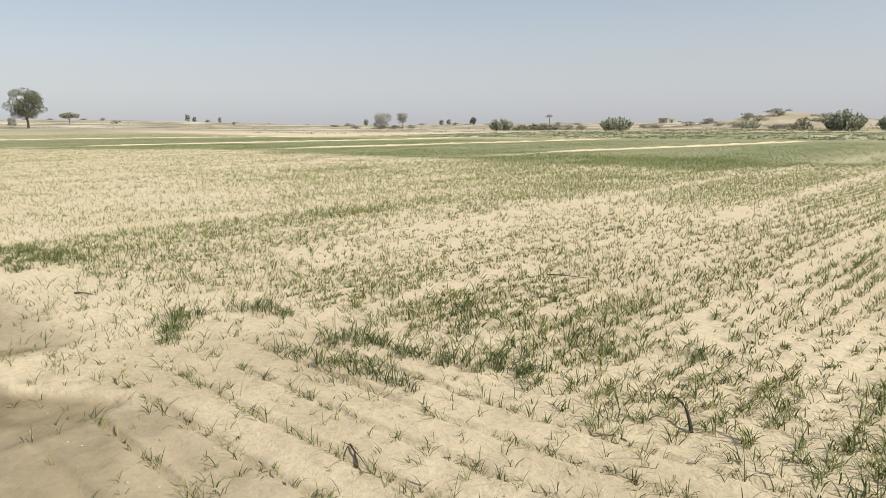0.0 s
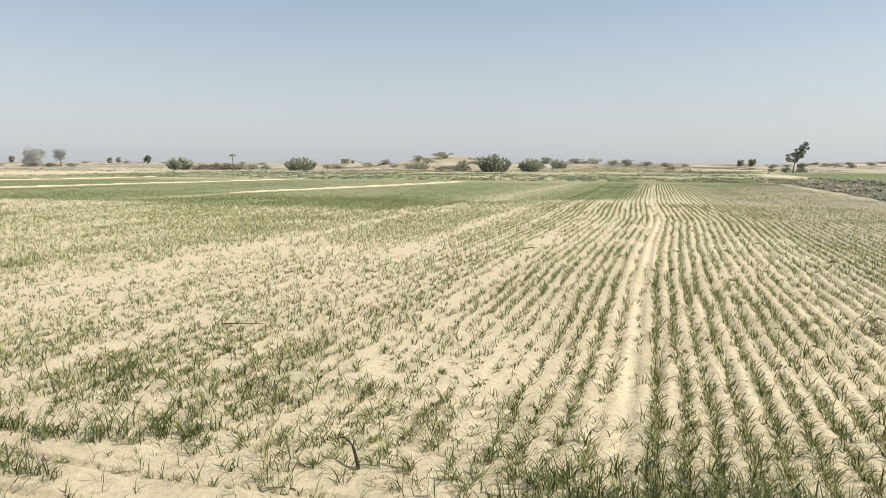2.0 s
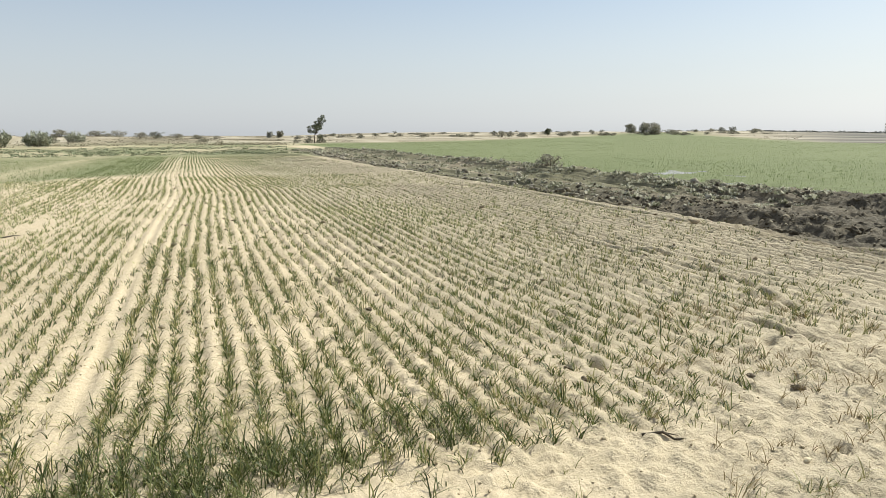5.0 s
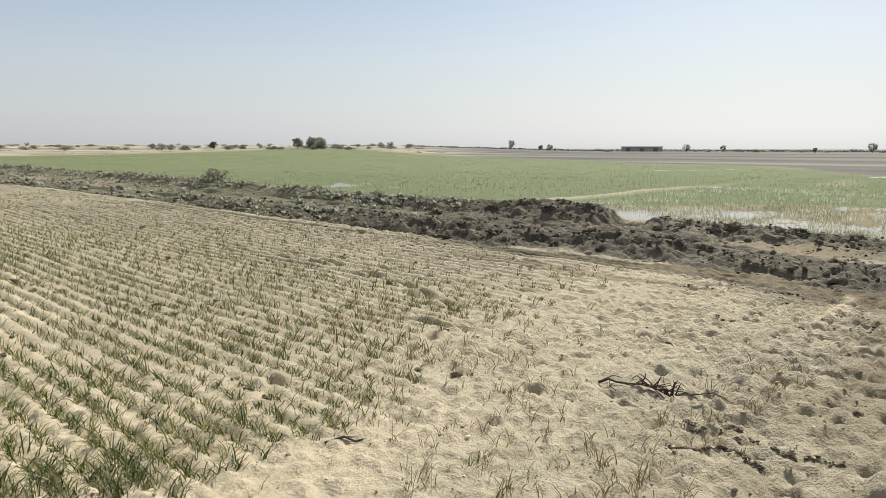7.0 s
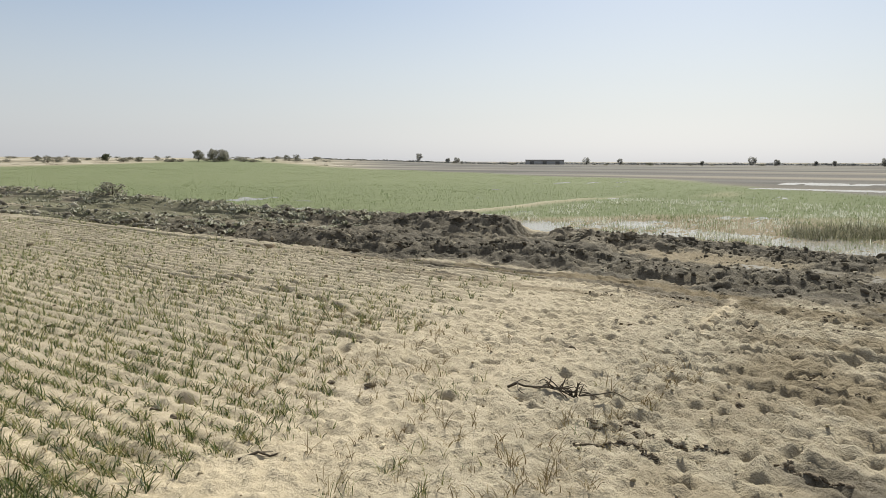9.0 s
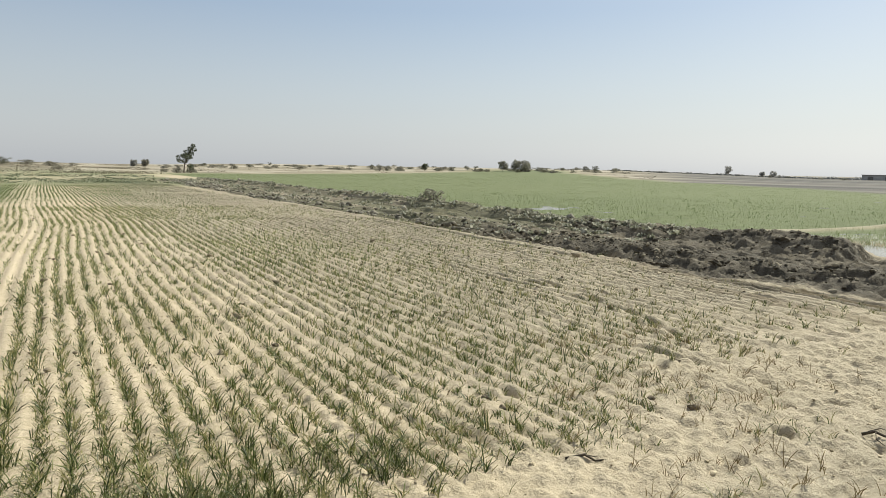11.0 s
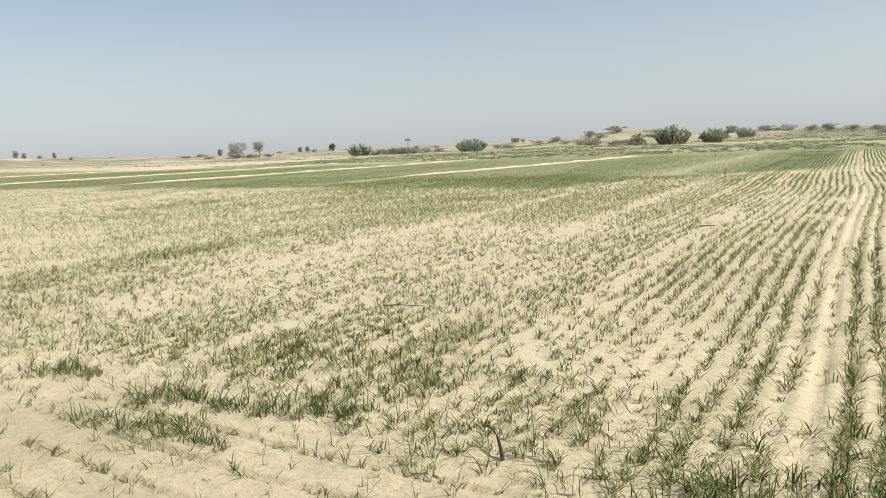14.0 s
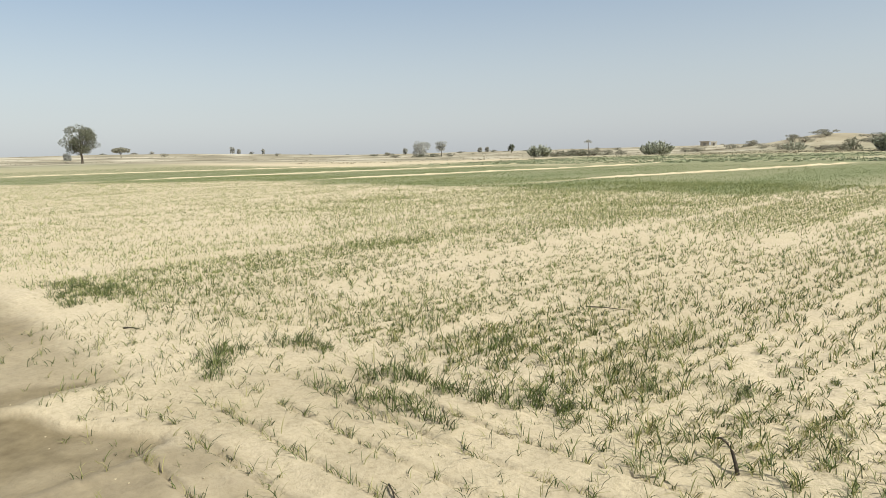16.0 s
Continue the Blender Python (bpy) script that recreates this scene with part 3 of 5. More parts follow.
def tuft_blades(xy, count, tall, wide, spread, lean=0.5, bends=2, z=None):
    """Blades of tufts at xy (n, 2): count per tuft, tall (n,)."""
    n = len(xy)
    z = height(xy[:, 0].copy(), xy[:, 1].copy()) if z is None else z
    pick = np.repeat(np.arange(n), count)
    m = len(pick)
    root = np.column_stack([xy[pick] + rng.normal(0, spread, (m, 2)), z[pick] - 0.008])
    return blades(root, tall[pick] * rng.uniform(0.55, 1.15, m), wide * rng.uniform(0.7, 1.3, m), np.abs(rng.normal(lean, 0.28, m)).clip(0.05, 1.3), rng.uniform(0, 2 * math.pi, m), bends)


def tube(points, radii, sides=6):
    """A tapered tube along points."""
    v, f = [], []
    pts = [Vector(p) for p in points]
    for i, (p, r) in enumerate(zip(pts, radii)):
        d = (pts[min(i + 1, len(pts) - 1)] - pts[max(i - 1, 0)]).normalized()
        a = d.orthogonal().normalized()
        b = d.cross(a)
        for k in range(sides):
            w = 2 * math.pi * k / sides
            v.append(p + (a * math.cos(w) + b * math.sin(w)) * r)
    for i in range(len(pts) - 1):
        for k in range(sides):
            f.append((i * sides + k, i * sides + (k + 1) % sides, (i + 1) * sides + (k + 1) % sides, (i + 1) * sides + k))
    f.append(tuple(range(sides - 1, -1, -1)))
    f.append(tuple(range((len(pts) - 1) * sides, len(pts) * sides)))
    return [tuple(p) for p in v], f


def joined(pieces):
    v, f = [], []
    for pv, pf in pieces:
        k = len(v)
        v += list(pv)
        f += [tuple(i + k for i in face) for face in pf]
    return v, f


def lump(size, seed, flat=0.7, detail=2):
    """An uneven lump of soil of about that radius."""
    bm = bmesh.new()
    bmesh.ops.create_icosphere(bm, subdivisions=detail, radius=1)
    for vert in bm.verts:
        p = vert.co
        w = 0.72 + 0.55 * noise.noise(p * 1.3 + Vector((seed * 7.1, 0, 0))) + 0.25 * noise.noise(p * 3.1 + Vector((0, seed * 3.3, 0)))
        vert.co = Vector((p.x * w, p.y * w * 0.85, p.z * w * flat)) * size
    me = bpy.data.meshes.new("lump")
    bm.to_mesh(me)
    bm.free()
    return me


def lump_arrays(size, seed, flat=0.7, detail=1):
    me = lump(size, seed, flat, detail)
    v = np.array([tuple(p.co) for p in me.vertices])
    f = np.array([tuple(p.vertices) for p in me.polygons])
    bpy.data.meshes.remove(me)
    return v, f


def scattered_lumps(name, xy, size, mat, sink=0.3, kinds=5, detail=1, flat=0.7):
    """Many lumps in one mesh."""
    base = [lump_arrays(1.0, s + 3, flat, detail) for s in range(kinds)]
    z = height(xy[:, 0].copy(), xy[:, 1].copy())
    vs, fs, k = [], [], 0
    for i in range(len(xy)):
        v, f = base[i % kinds]
        a = rng.uniform(0, 2 * math.pi)
        c, s = math.cos(a), math.sin(a)
        p = v * size[i]
        p = np.column_stack([p[:, 0] * c - p[:, 1] * s, p[:, 0] * s + p[:, 1] * c, p[:, 2]]) + (xy[i, 0], xy[i, 1], z[i] + size[i] * (0.5 - sink) * flat)
        vs.append(p)
        fs.append(f + k)
        k += len(v)
    return array_mesh(name, np.concatenate(vs), np.concatenate(fs), mat, True)


# ---- ground ----
def spaced(lo, hi, step, far, grow):
    mid = np.arange(lo, hi, step)
    right, s = [hi], step
    while right[-1] < far:
        s *= grow
        right.append(right[-1] + s)
    left, s = [lo], step
    while left[-1] > -far:
        s *= grow
        left.append(left[-1] - s)
    return np.concatenate([left[:0:-1], mid, right])


gx_out = spaced(-10.5, 14.5, 0.046, 4500, 1.075)
gx = np.concatenate([gx_out[gx_out < -10.4], np.arange(-10.4, -2.0, 0.066), np.arange(-2.0, 1.5, 0.046), np.arange(1.5, 9.2, 0.029), gx_out[gx_out >= 9.2]])
gy_mid = np.concatenate([np.arange(-1.6, 0.2, 0.03), np.arange(0.2, 2.3, 0.021), np.arange(2.3, 4.0, 0.03), np.arange(4.0, 9.0, 0.048)])
gy_up, gy_dn, s_up, s_dn = [9.0], [-1.6], 0.05, 0.05
while gy_up[-1] < 4500:
    s_up *= 1.064
    gy_up.append(gy_up[-1] + s_up)
while gy_dn[-1] > -4500:
    s_dn *= 1.12
    gy_dn.append(gy_dn[-1] - s_dn)
gy = np.concatenate([gy_dn[:0:-1], gy_mid, gy_up])
X, Y = np.meshgrid(gx, gy)
Z = height(X.ravel(), Y.ravel())
nx, ny = len(gx), len(gy)
idx = (np.arange(ny - 1)[:, None] * nx + np.arange(nx - 1)[None]).ravel()
ground_mesh = array_mesh("ground", np.column_stack([X.ravel(), Y.ravel(), Z]), np.column_stack([idx, idx + 1, idx + nx + 1, idx + nx]), SOIL, True)
ground = tagged(new("ground", ground_mesh), "pale sandy drilled field soil with low furrows and damp hollows", "ground", kind="structure")

px, py = X.ravel(), Y.ravel()
pr, paz = np.hypot(px, py), np.degrees(np.arctan2(px, py))


def lush_left(x, y):
    """How green and dense the crop of the far left and middle beds stands, 0 to 1."""
    edge = 20.4 - 12 * ramp(-x, 44, 66) + 3 * (fbm(x * 0.3, 0 * x, 61) - 0.5) + np.where(x > -10, (x + 10) * 1.1, 0.0)
    lane = np.exp(-(((x + 7.6 - 0.02 * y) / 1.0) ** 2)) * (0.5 + 0.5 * ramp(fbm(x * 2.5, y * 0.08, 69), 0.4, 0.55))
    band = ramp(y - edge, -0.5, 2.5) * (1 - 0.5 * lane) * ramp(62 - y + 0.05 * x, 0, 12) * ramp(9 - x, 0, 3) * (1 - 0.8 * ramp(x, -2.2, -0.6))
    stripes = 0.85 + 0.15 * ramp(fbm(x * 0.25 + 3, y * 0.05, 62), 0.35, 0.6)
    pale = 0.0 * x
    for bx, by in BUNDS:
        pale = np.maximum(pale, np.exp(-(((x - bx - by * y) / 0.35) ** 2)))
    return band * stripes * (1 - pale) * (1 - 0.4 * ramp(-x, 66, 100)) * ramp(x + 190, 0, 60)


def set_ground(name, values):
    a = ground_mesh.attributes.new(name, "FLOAT", "POINT")
    a.data.foreach_set("value", np.ascontiguousarray(np.clip(values, 0, 1), np.float32))


lane = pale_seam(px, py)
set_ground("grey", np.maximum(ramp(px, 0.8, 4.0), 0.9 * ramp(px, 1.6, 2.6) * ramp(2.6 - py, 0, 1.2)) * (0.46 + 0.17 * ramp(py, 3.4, 5.5) * (0.6 + 0.4 * ramp(fbm(px * 0.6, py * 0.25, 141), 0.3, 0.6)) + 0.35 * ramp(px, 1.8, 3) * ramp(2.0 - py, 0, 1.2)) * ramp(60 - pr, 0, 25) * (1 - lane))
slab = np.exp(-(((px - 4.22) / 0.17) ** 4) - ((py - 0.27) / 0.2) ** 4) + np.exp(-(((px - 8.75) / 0.25) ** 4) - ((py - 0.05) / 0.5) ** 4) + lane
damp = ramp(0.95 - py + 0.9 * (fbm(px * 0.8, py * 0.8, 72) - 0.5), 0, 0.9) * ramp(px, 2.6, 3.5) * ramp(9.4 - px, 0, 0.5)
damp = damp * (0.12 + 0.65 * ramp(fbm(px * 2.6, py * 1.7, 73), 0.3, 0.6)) * (0.7 + 0.3 * ramp(px - 1.5 * py, 4.4, 6.0)) * (1 - np.clip(slab, 0, 1))
moist = 0.32 * ramp(2.7 - py + 0.5 * (fbm(px * 0.9, py * 0.9, 156) - 0.5), 0, 1.0) * ramp(0.6 - px, 0, 1.5) * ramp(px + 5.6, 0, 0.6) * (0.5 + 0.5 * ramp(fbm(px * 2.4, py * 2.4, 157), 0.3, 0.6))
smear = ramp(fbm(px * 3.2, py * 0.55, 153) + 0.25 * ramp(px, 7.6, 9.0), 0.50, 0.72) * ramp(px + 0.7 * (fbm(px * 0.7, py * 0.7, 155) - 0.5), 7.0, 8.8) * ramp(9.5 - px, 0, 0.3) * ramp(10 - py, 0, 5) * (1 - np.clip(slab, 0, 1))
set_ground("wet", np.maximum.reduce([hollow_far(px, py) * (0.58 + 0.3 * ramp(-px, 7.0, 8.6) * ramp(fbm(px * 1.2, py * 1.2, 77), 0.2, 0.5)),
                                     0.85 * ramp(px - ridge_far(py), 0.1, 0.7) * (1 - 0.8 * gap_silt(px, py)) * flooded(px, py) * ramp(30 - px, 0, 4),
                                     hollow_near(px, py) * (0.72 + 0.28 * ramp(fbm(px * 1.5, py * 1.5, 71), 0.3, 0.6)), 0.74 * damp_near(px, py) * (0.65 + 0.35 * ramp(fbm(px * 2.1, py * 2.1, 107), 0.3, 0.6)),
                                     # strip behind the bund: wet silt, darkened further by the bund's painted shade
                                     0.95 * np.exp(-(((bund_line(px, py) + 0.5 - 0.25 * ramp(py, 0.2, 0.8)) / (0.24 + 0.3 * ramp(0.6 - py, 0, 0.8))) ** 2)) * ramp(0.98 - py, 0, 0.4),
                                     0.75 * silt_flat(px, py), damp, smear, moist]))
mud_lines = ramp(fbm(px * 5.5, py * 0.75, 152), 0.53, 0.62) * ramp(px + 0.5 * (fbm(px, py, 154) - 0.5), 7.5, 8.7) * ramp(9.5 - px, 0, 0.3) * ramp(9 - py, 0, 4) * (1 - np.clip(slab, 0, 1))
streak = ramp(fbm(px * 2.6, py * 0.45, 74), 0.34, 0.5)
dry_lane = np.exp(-(((px - ridge_near(py) - 1.1) / 0.4) ** 2)) * ramp(np.abs(py - 6.5), 3.0, 5.0) + 0.7 * np.exp(-(((px - ridge_near(py) + 0.75) / 0.16) ** 2)) * ramp(py, 9, 14)
wallow = 0.75 * ramp(1.0 + 0.8 * (fbm(px * 3, py * 3, 79) - 0.5) - np.hypot((px - 4.05) / 0.4, (py + 0.5) / 0.35), 0, 0.5)
set_ground("mud", wallow + 0.7 * mud_lines + mud(px, py) * (1 - 0.5 * ramp(py + 3 * (fbm(px * 0.5, py * 0.3, 136) - 0.5), 9, 22)) * (1 - 0.8 * np.clip(slab, 0, 1)) * (0.78 + 0.22 * streak) * (1 - 0.92 * silt_flat(px, py)) * (1 - 0.35 * np.clip(dry_lane, 0, 1) * ramp(fbm(px, py * 0.5, 78), 0.2, 0.45)))
wfield = wet_field(px, py)
weedy = 0.6 * mud(px, py) * ramp(py, 9, 18) * ramp(fbm(px * 1.2, py * 0.35, 142), 0.3, 0.55)
bund_r = np.exp(-(((py - 11.0 + 0.03 * (px - 17)) / 0.3) ** 2)) * ramp(px, 15.5, 17.5) * ramp(36 - px, 0, 14)
plot = ramp(py, 50, 58) * ramp(120 - py, 0, 16) * ramp(px + 85, 0, 20) * ramp(13 + 0.02 * py - px, 0, 2) * (0.35 + 0.4 * ramp(fbm(px * 0.15, py * 0.08, 94), 0.3, 0.6))
fringe = (0.4 + 0.35 * ramp(paz, -6, 2)) * ramp(py, 105, 116) * ramp(168 - pr, 0, 25) * ramp(paz + 45, 0, 15) * ramp(17 - paz, 0, 6) * (0.4 + 0.6 * ramp(fbm(px * 0.12, py * 0.06, 109), 0.35, 0.6))
plot = np.maximum(np.maximum(plot, fringe), 0.3 * ramp(py, 42, 56) * ramp(px, 0, 5) * ramp(10.5 - px, 0, 2) * ramp(120 - py, 0, 16))
set_ground("green", np.maximum(plot, weedy) + (1 - plot) * np.maximum(0.9 * wfield * (1 - gap_silt(px, py)) * (1 - 0.8 * bund_r) * (1 - flooded(px, py)), 0.8 * lush_left(px, py)))
beyond = ramp(paz, 44, 52) * ramp(px + 6 * (fbm(px * 0.05, py * 0.05, 75) - 0.5) - green_reach(py), -9, -1)
set_ground("plough", beyond * (1 - 0.6 * ramp(pr, 420, 900)) * (0.75 + 0.25 * ramp(fbm(px * 0.09, py * 0.012, 76), 0.4, 0.6)))
on_dune = ramp(np.exp(-(((px + 54) / 15) ** 2) - ((py - 168) / 16) ** 2) + 0.6 * np.exp(-(((px + 24) / 36) ** 2) - ((py - 180) / 18) ** 2) + 0.5 * (fbm(px * 0.12, py * 0.12, 140) - 0.5), 0.3, 0.6)
set_ground("waste", ramp(pr, 125, 165) * (1 - wfield) * (1 - 0.3 * on_dune))


# ---- the mud bank and the flooded field ----
bank = tagged(new("mud_bank"), "dark freshly dug mud bank of wet clods along the field", "earth bank", kind="structure")
clod_meshes = []
for n in range(10):
    lm = lump(1.0, n + 20, 0.75, 3)
    for vert in lm.vertices:
        vert.co *= 1 + 0.42 * noise.noise(vert.co * 2.6 + Vector((n, 0, 0))) + 0.2 * noise.noise(vert.co * 6.5 + Vector((0, n, 0)))
    lm.materials.append(CLOD)
    clod_meshes.append(lm)
for n in range(285):
    if n % 4:
        y = float(rng.uniform(-2.5, 11))
        x = float(ridge_far(np.array([y]))[0] + rng.normal(0, 0.45)) if n % 2 else float(ridge_near(np.array([y]))[0] + rng.normal(0, 0.5))
    else:
        y = float(rng.uniform(-2.0, 8))
        x = float(rng.uniform(9.0, 13.6))
    if n % 2 and abs(y - 6.0) < 0.6 and x > 11.5:
        continue
    size = (float(rng.gamma(2.0, 0.022)) + 0.03) * (1.75 if n % 4 in (1, 3) and y < 5.4 else 1.15)
    z = float(height(np.array([x]), np.array([y]))[0])
    ob = new("clod", clod_meshes[n % 10])
    ob.matrix_world = pose(x, y, z - 0.30 * size, rng.uniform(-25, 25), rng.uniform(-25, 25), rng.uniform(0, 360)) @ Matrix.Diagonal((size * 0.95, size * 1.45, size * 0.66, 1))
    ob.parent = bank
ry = np.concatenate([rng.uniform(-6, 14, 4600), rng.uniform(10, 80, 2400)])
pickr = rng.random(len(ry))
rx = np.where(pickr < 0.42, ridge_far(ry) + rng.normal(0, 0.42, len(ry)), np.where(pickr < 0.9, ridge_near(ry) + rng.normal(0, 0.36, len(ry)), rng.uniform(9.0, 14.2, len(ry)) + 0.03 * ry))
edge_y = rng.uniform(8, 60, 1500)
ry = np.concatenate([ry, edge_y])
rx = np.concatenate([rx, ridge_near(edge_y) - 0.72 + rng.normal(0, 0.1, 1500)])
ok = ~((np.abs(ry - 6.0) < 0.6) & (rx > 11.7))
rs = (rng.gamma(1.5, 0.013, len(ry)) + 0.012) * (1 + 0.9 * ramp(ry, 9, 18) + 0.6 * ramp(ry, 18, 60))
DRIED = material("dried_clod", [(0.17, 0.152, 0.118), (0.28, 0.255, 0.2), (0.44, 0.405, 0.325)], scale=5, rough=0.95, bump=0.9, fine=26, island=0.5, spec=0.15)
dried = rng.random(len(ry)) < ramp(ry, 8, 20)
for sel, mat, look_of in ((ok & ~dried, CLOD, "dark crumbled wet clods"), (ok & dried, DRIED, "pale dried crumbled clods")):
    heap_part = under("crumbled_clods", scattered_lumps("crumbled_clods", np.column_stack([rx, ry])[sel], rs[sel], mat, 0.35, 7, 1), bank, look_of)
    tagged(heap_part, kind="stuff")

water = tagged(mesh_object("water", [(13.6, -40, -0.052), (97, -40, -0.052), (97, 40, -0.052), (15.2, 40, -0.052)], [(0, 1, 2, 3)], WATER), "still shallow flood water between young crop", "water", kind="structure")
pool = tagged(mesh_object("water_pool", [(10.9, -9, -0.062), (12.4, -9, -0.062), (12.5, 3.6, -0.062), (11.1, 3.6, -0.062)], [(0, 1, 2, 3)], WATER), "muddy puddle lying in the bank's trench", "water", kind="structure")


def earth_bund(bx, drift, y0, y1, wide, tall):
    """A low uneven bund of dry soil between two beds."""
    ys = np.arange(y0, y1, 0.3)
    us = np.array([-1.0, -0.55, -0.2, 0.2, 0.55, 1.0])
    yy, uu = np.meshgrid(ys, us, indexing="ij")
    xx = bx + drift * yy + 0.5 * (fbm(yy * 0.25, 0 * yy, int(-bx)) - 0.5) + uu * wide * (0.6 + 0.8 * value_noise(yy * 0.7, uu * 2, 97))
    lift = np.cos(uu * math.pi / 2) * tall * (0.3 + 1.3 * fbm(yy * 0.9, uu * 3, 98))
    zz = height(bx + drift * yy.ravel(), yy.ravel()).reshape(yy.shape) - 0.05 + lift * ramp(yy, y0, y0 + 9) * ramp(y1 - yy, 0, 6)
    k = len(us)
    a = (np.arange(len(ys) - 1)[:, None] * k + np.arange(k - 1)[None]).ravel()
    me = array_mesh("earth_bund", np.column_stack([xx.ravel(), yy.ravel(), zz.ravel()]), np.column_stack([a, a + 1, a + k + 1, a + k]), SOIL)
    return tagged(new("earth_bund", me), "low pale dry earth bund between green beds", "earth bund", kind="structure")


for (bx, drift), y0, y1 in zip(BUNDS, (24, 20, 14, 10), (60, 62, 64, 66)):
    earth_bund(bx, drift, y0, y1, 0.24, 0.13)

# ---- crops ----
def density(x, y):
    """How thickly the drilled wheat came up, 0 to 1."""
    row = np.round((x - ROW_START + row_shift(y)) / SPACING)
    per_row = 0.66 + 0.34 * lattice(row + 500, 0 * row, 81)
    left = 0.46 + 0.38 * ramp(0.6 * fbm(row * 0.33 + 200, y * 0.13, 89) + 0.4 * fbm(x * 1.5, y * 0.7, 93), 0.32, 0.60)
    for lane, wide in ((-2.5, 0.17), (-4.75, 0.26), (-3.45, 0.12), (-7.6, 0.22), (-1.35, 0.1)):
        left = left * (1 - 0.85 * np.exp(-(((x - lane) / wide) ** 2)) * (0.45 + 0.55 * ramp(value_noise(y * 0.35, 0 * y, int(-10 * lane)), 0.25, 0.5)))
    per_row = np.where(x < -0.62, left, per_row)
    per_row = np.where((row > -4.5) & (row < -3.5), 0.30, per_row)
    per_row = np.where((row > -3.5) & (row < -2.5), 0.09, per_row)
    patch = 0.62 + 0.75 * ramp(fbm(x * 0.55, y * 0.3, 82), 0.26, 0.66)
    away = x + 1.6 * (fbm(x * 0.5, y * 0.5, 83) - 0.5) - 0.05 * y
    right = 1 - 0.52 * ramp(away, 0.6, 4.6) - 0.28 * ramp(away, 4.2, 7.2) + 0.34 * ramp(y, 7, 13) * ramp(away, 1.5, 4.5)
    right = right * (1 - 0.4 * ramp(-x, 5.0, 7.5) * ramp(6.0 - y, 0, 3))
    edge = 1 + 0.3 * ramp(4.2 - y, 0, 1.5) * ramp(-x, 0.8, 1.5)
    return np.clip(per_row * patch * right * edge, 0, 1) * main_field(x, y)


def drilled(x0, x1, y0, y1, step):
    rows = np.arange(math.floor(x0 / SPACING), math.ceil(x1 / SPACING) + 1)
    ys = np.arange(y0, y1, step)
    k, yy = np.meshgrid(rows, ys)
    k, yy = k.ravel().astype(float), yy.ravel() + rng.uniform(-0.5, 0.5, k.size) * step
    xx = ROW_START + k * SPACING - row_shift(yy) + rng.normal(0, 0.014, k.size) + 0.06 * (value_noise(yy * 1.1, k * 7.3, 88) - 0.5)
    keep = rng.random(k.size) < density(xx, yy)
    return np.column_stack([xx, yy])[keep]


def stuff(name, me, label, category):
    return tagged(new(name, me), label, category, kind="stuff")


near_xy = np.concatenate([drilled(-0.7, 8.6, 1.7, 13.0, 0.030), drilled(-10.5, -1.04, 1.3, 13.0, 0.032)])
near_xy = near_xy[rng.random(len(near_xy)) > ramp(near_xy[:, 1], 6.0, 13.0)]
near_xy = near_xy[rng.random(len(near_xy)) > 0.4 * ramp(near_xy[:, 1], 4.0, 7.0) * ramp(-near_xy[:, 0], 2.5, 7.0)]
near_xy = near_xy + rng.normal(0, 1, near_xy.shape) * (0.014 + 0.022 * ramp(-near_xy[:, :1], 0.8, 3.0))
out = rng.random(len(near_xy)) < ramp(-near_xy[:, 0], 3.5, 6.5)
for sel, count, bends, wide, mat in (((near_xy[:, 1] < 4.6) & ~out, 9, 3, 0.0072, WHEAT), ((near_xy[:, 1] >= 4.6) & ~out, 6, 2, 0.0078, WHEAT), (out, 6, 2, 0.0078, PALEWHEAT)):
    xy = near_xy[sel]
    tall = (0.05 + 0.115 * rng.random(len(xy))) * np.where(xy[:, 0] < -0.7, 1.0, 1.2) * (0.6 + 0.6 * fbm(xy[:, 0] * 0.7, xy[:, 1] * 0.7, 84))
    v, f = tuft_blades(xy, count, tall, wide, 0.017, 0.72, bends)
    stuff("wheat_rows", array_mesh("wheat_rows", v, f, mat), "thin young green wheat in drilled rows on sand", "wheat")
mid_xy = drilled(-24, 9.3, 6.0, 27.0, 0.058)
mid_xy = mid_xy[(rng.random(len(mid_xy)) < ramp(mid_xy[:, 1], 6.0, 13.0)) | (mid_xy[:, 0] < -9.5)]
mid_xy = mid_xy[(mid_xy[:, 0] > -1) | (rng.random(len(mid_xy)) < 0.97)]
thin_out = ramp(mid_xy[:, 1] + 6 * (fbm(mid_xy[:, 0] * 0.35, mid_xy[:, 1] * 0.35, 159) - 0.5), 5.5, 15.0) * ramp(mid_xy[:, 0] + 24 + 8 * (fbm(mid_xy[:, 0] * 0.2, mid_xy[:, 1] * 0.1, 160) - 0.5), 0, 11)
mid_xy = mid_xy[(rng.random(len(mid_xy)) < thin_out) | (mid_xy[:, 0] > -9.0 - 2.5 * rng.random(len(mid_xy)))]
tall = 0.07 + 0.08 * rng.random(len(mid_xy))
bright = rng.random(len(mid_xy)) < 0.55
for sel, mat in (((mid_xy[:, 0] > -1.5) & ~bright, PALEWHEAT), ((mid_xy[:, 0] > -1.5) & bright, STAND), (mid_xy[:, 0] <= -1.5, STAND)):
    v, f = tuft_blades(mid_xy[sel], 4, tall[sel] * 1.1, 0.011, 0.022, 0.65, 2)
    stuff("wheat_rows", array_mesh("wheat_rows", v, f, mat), "sparse young wheat further out in the field", "wheat")
far_rows = drilled(-4, 9.4, 27.0, 58.0, 0.10)
v, f = tuft_blades(far_rows, 3, 0.07 + 0.05 * rng.random(len(far_rows)), 0.018, 0.012, 0.3, 1)
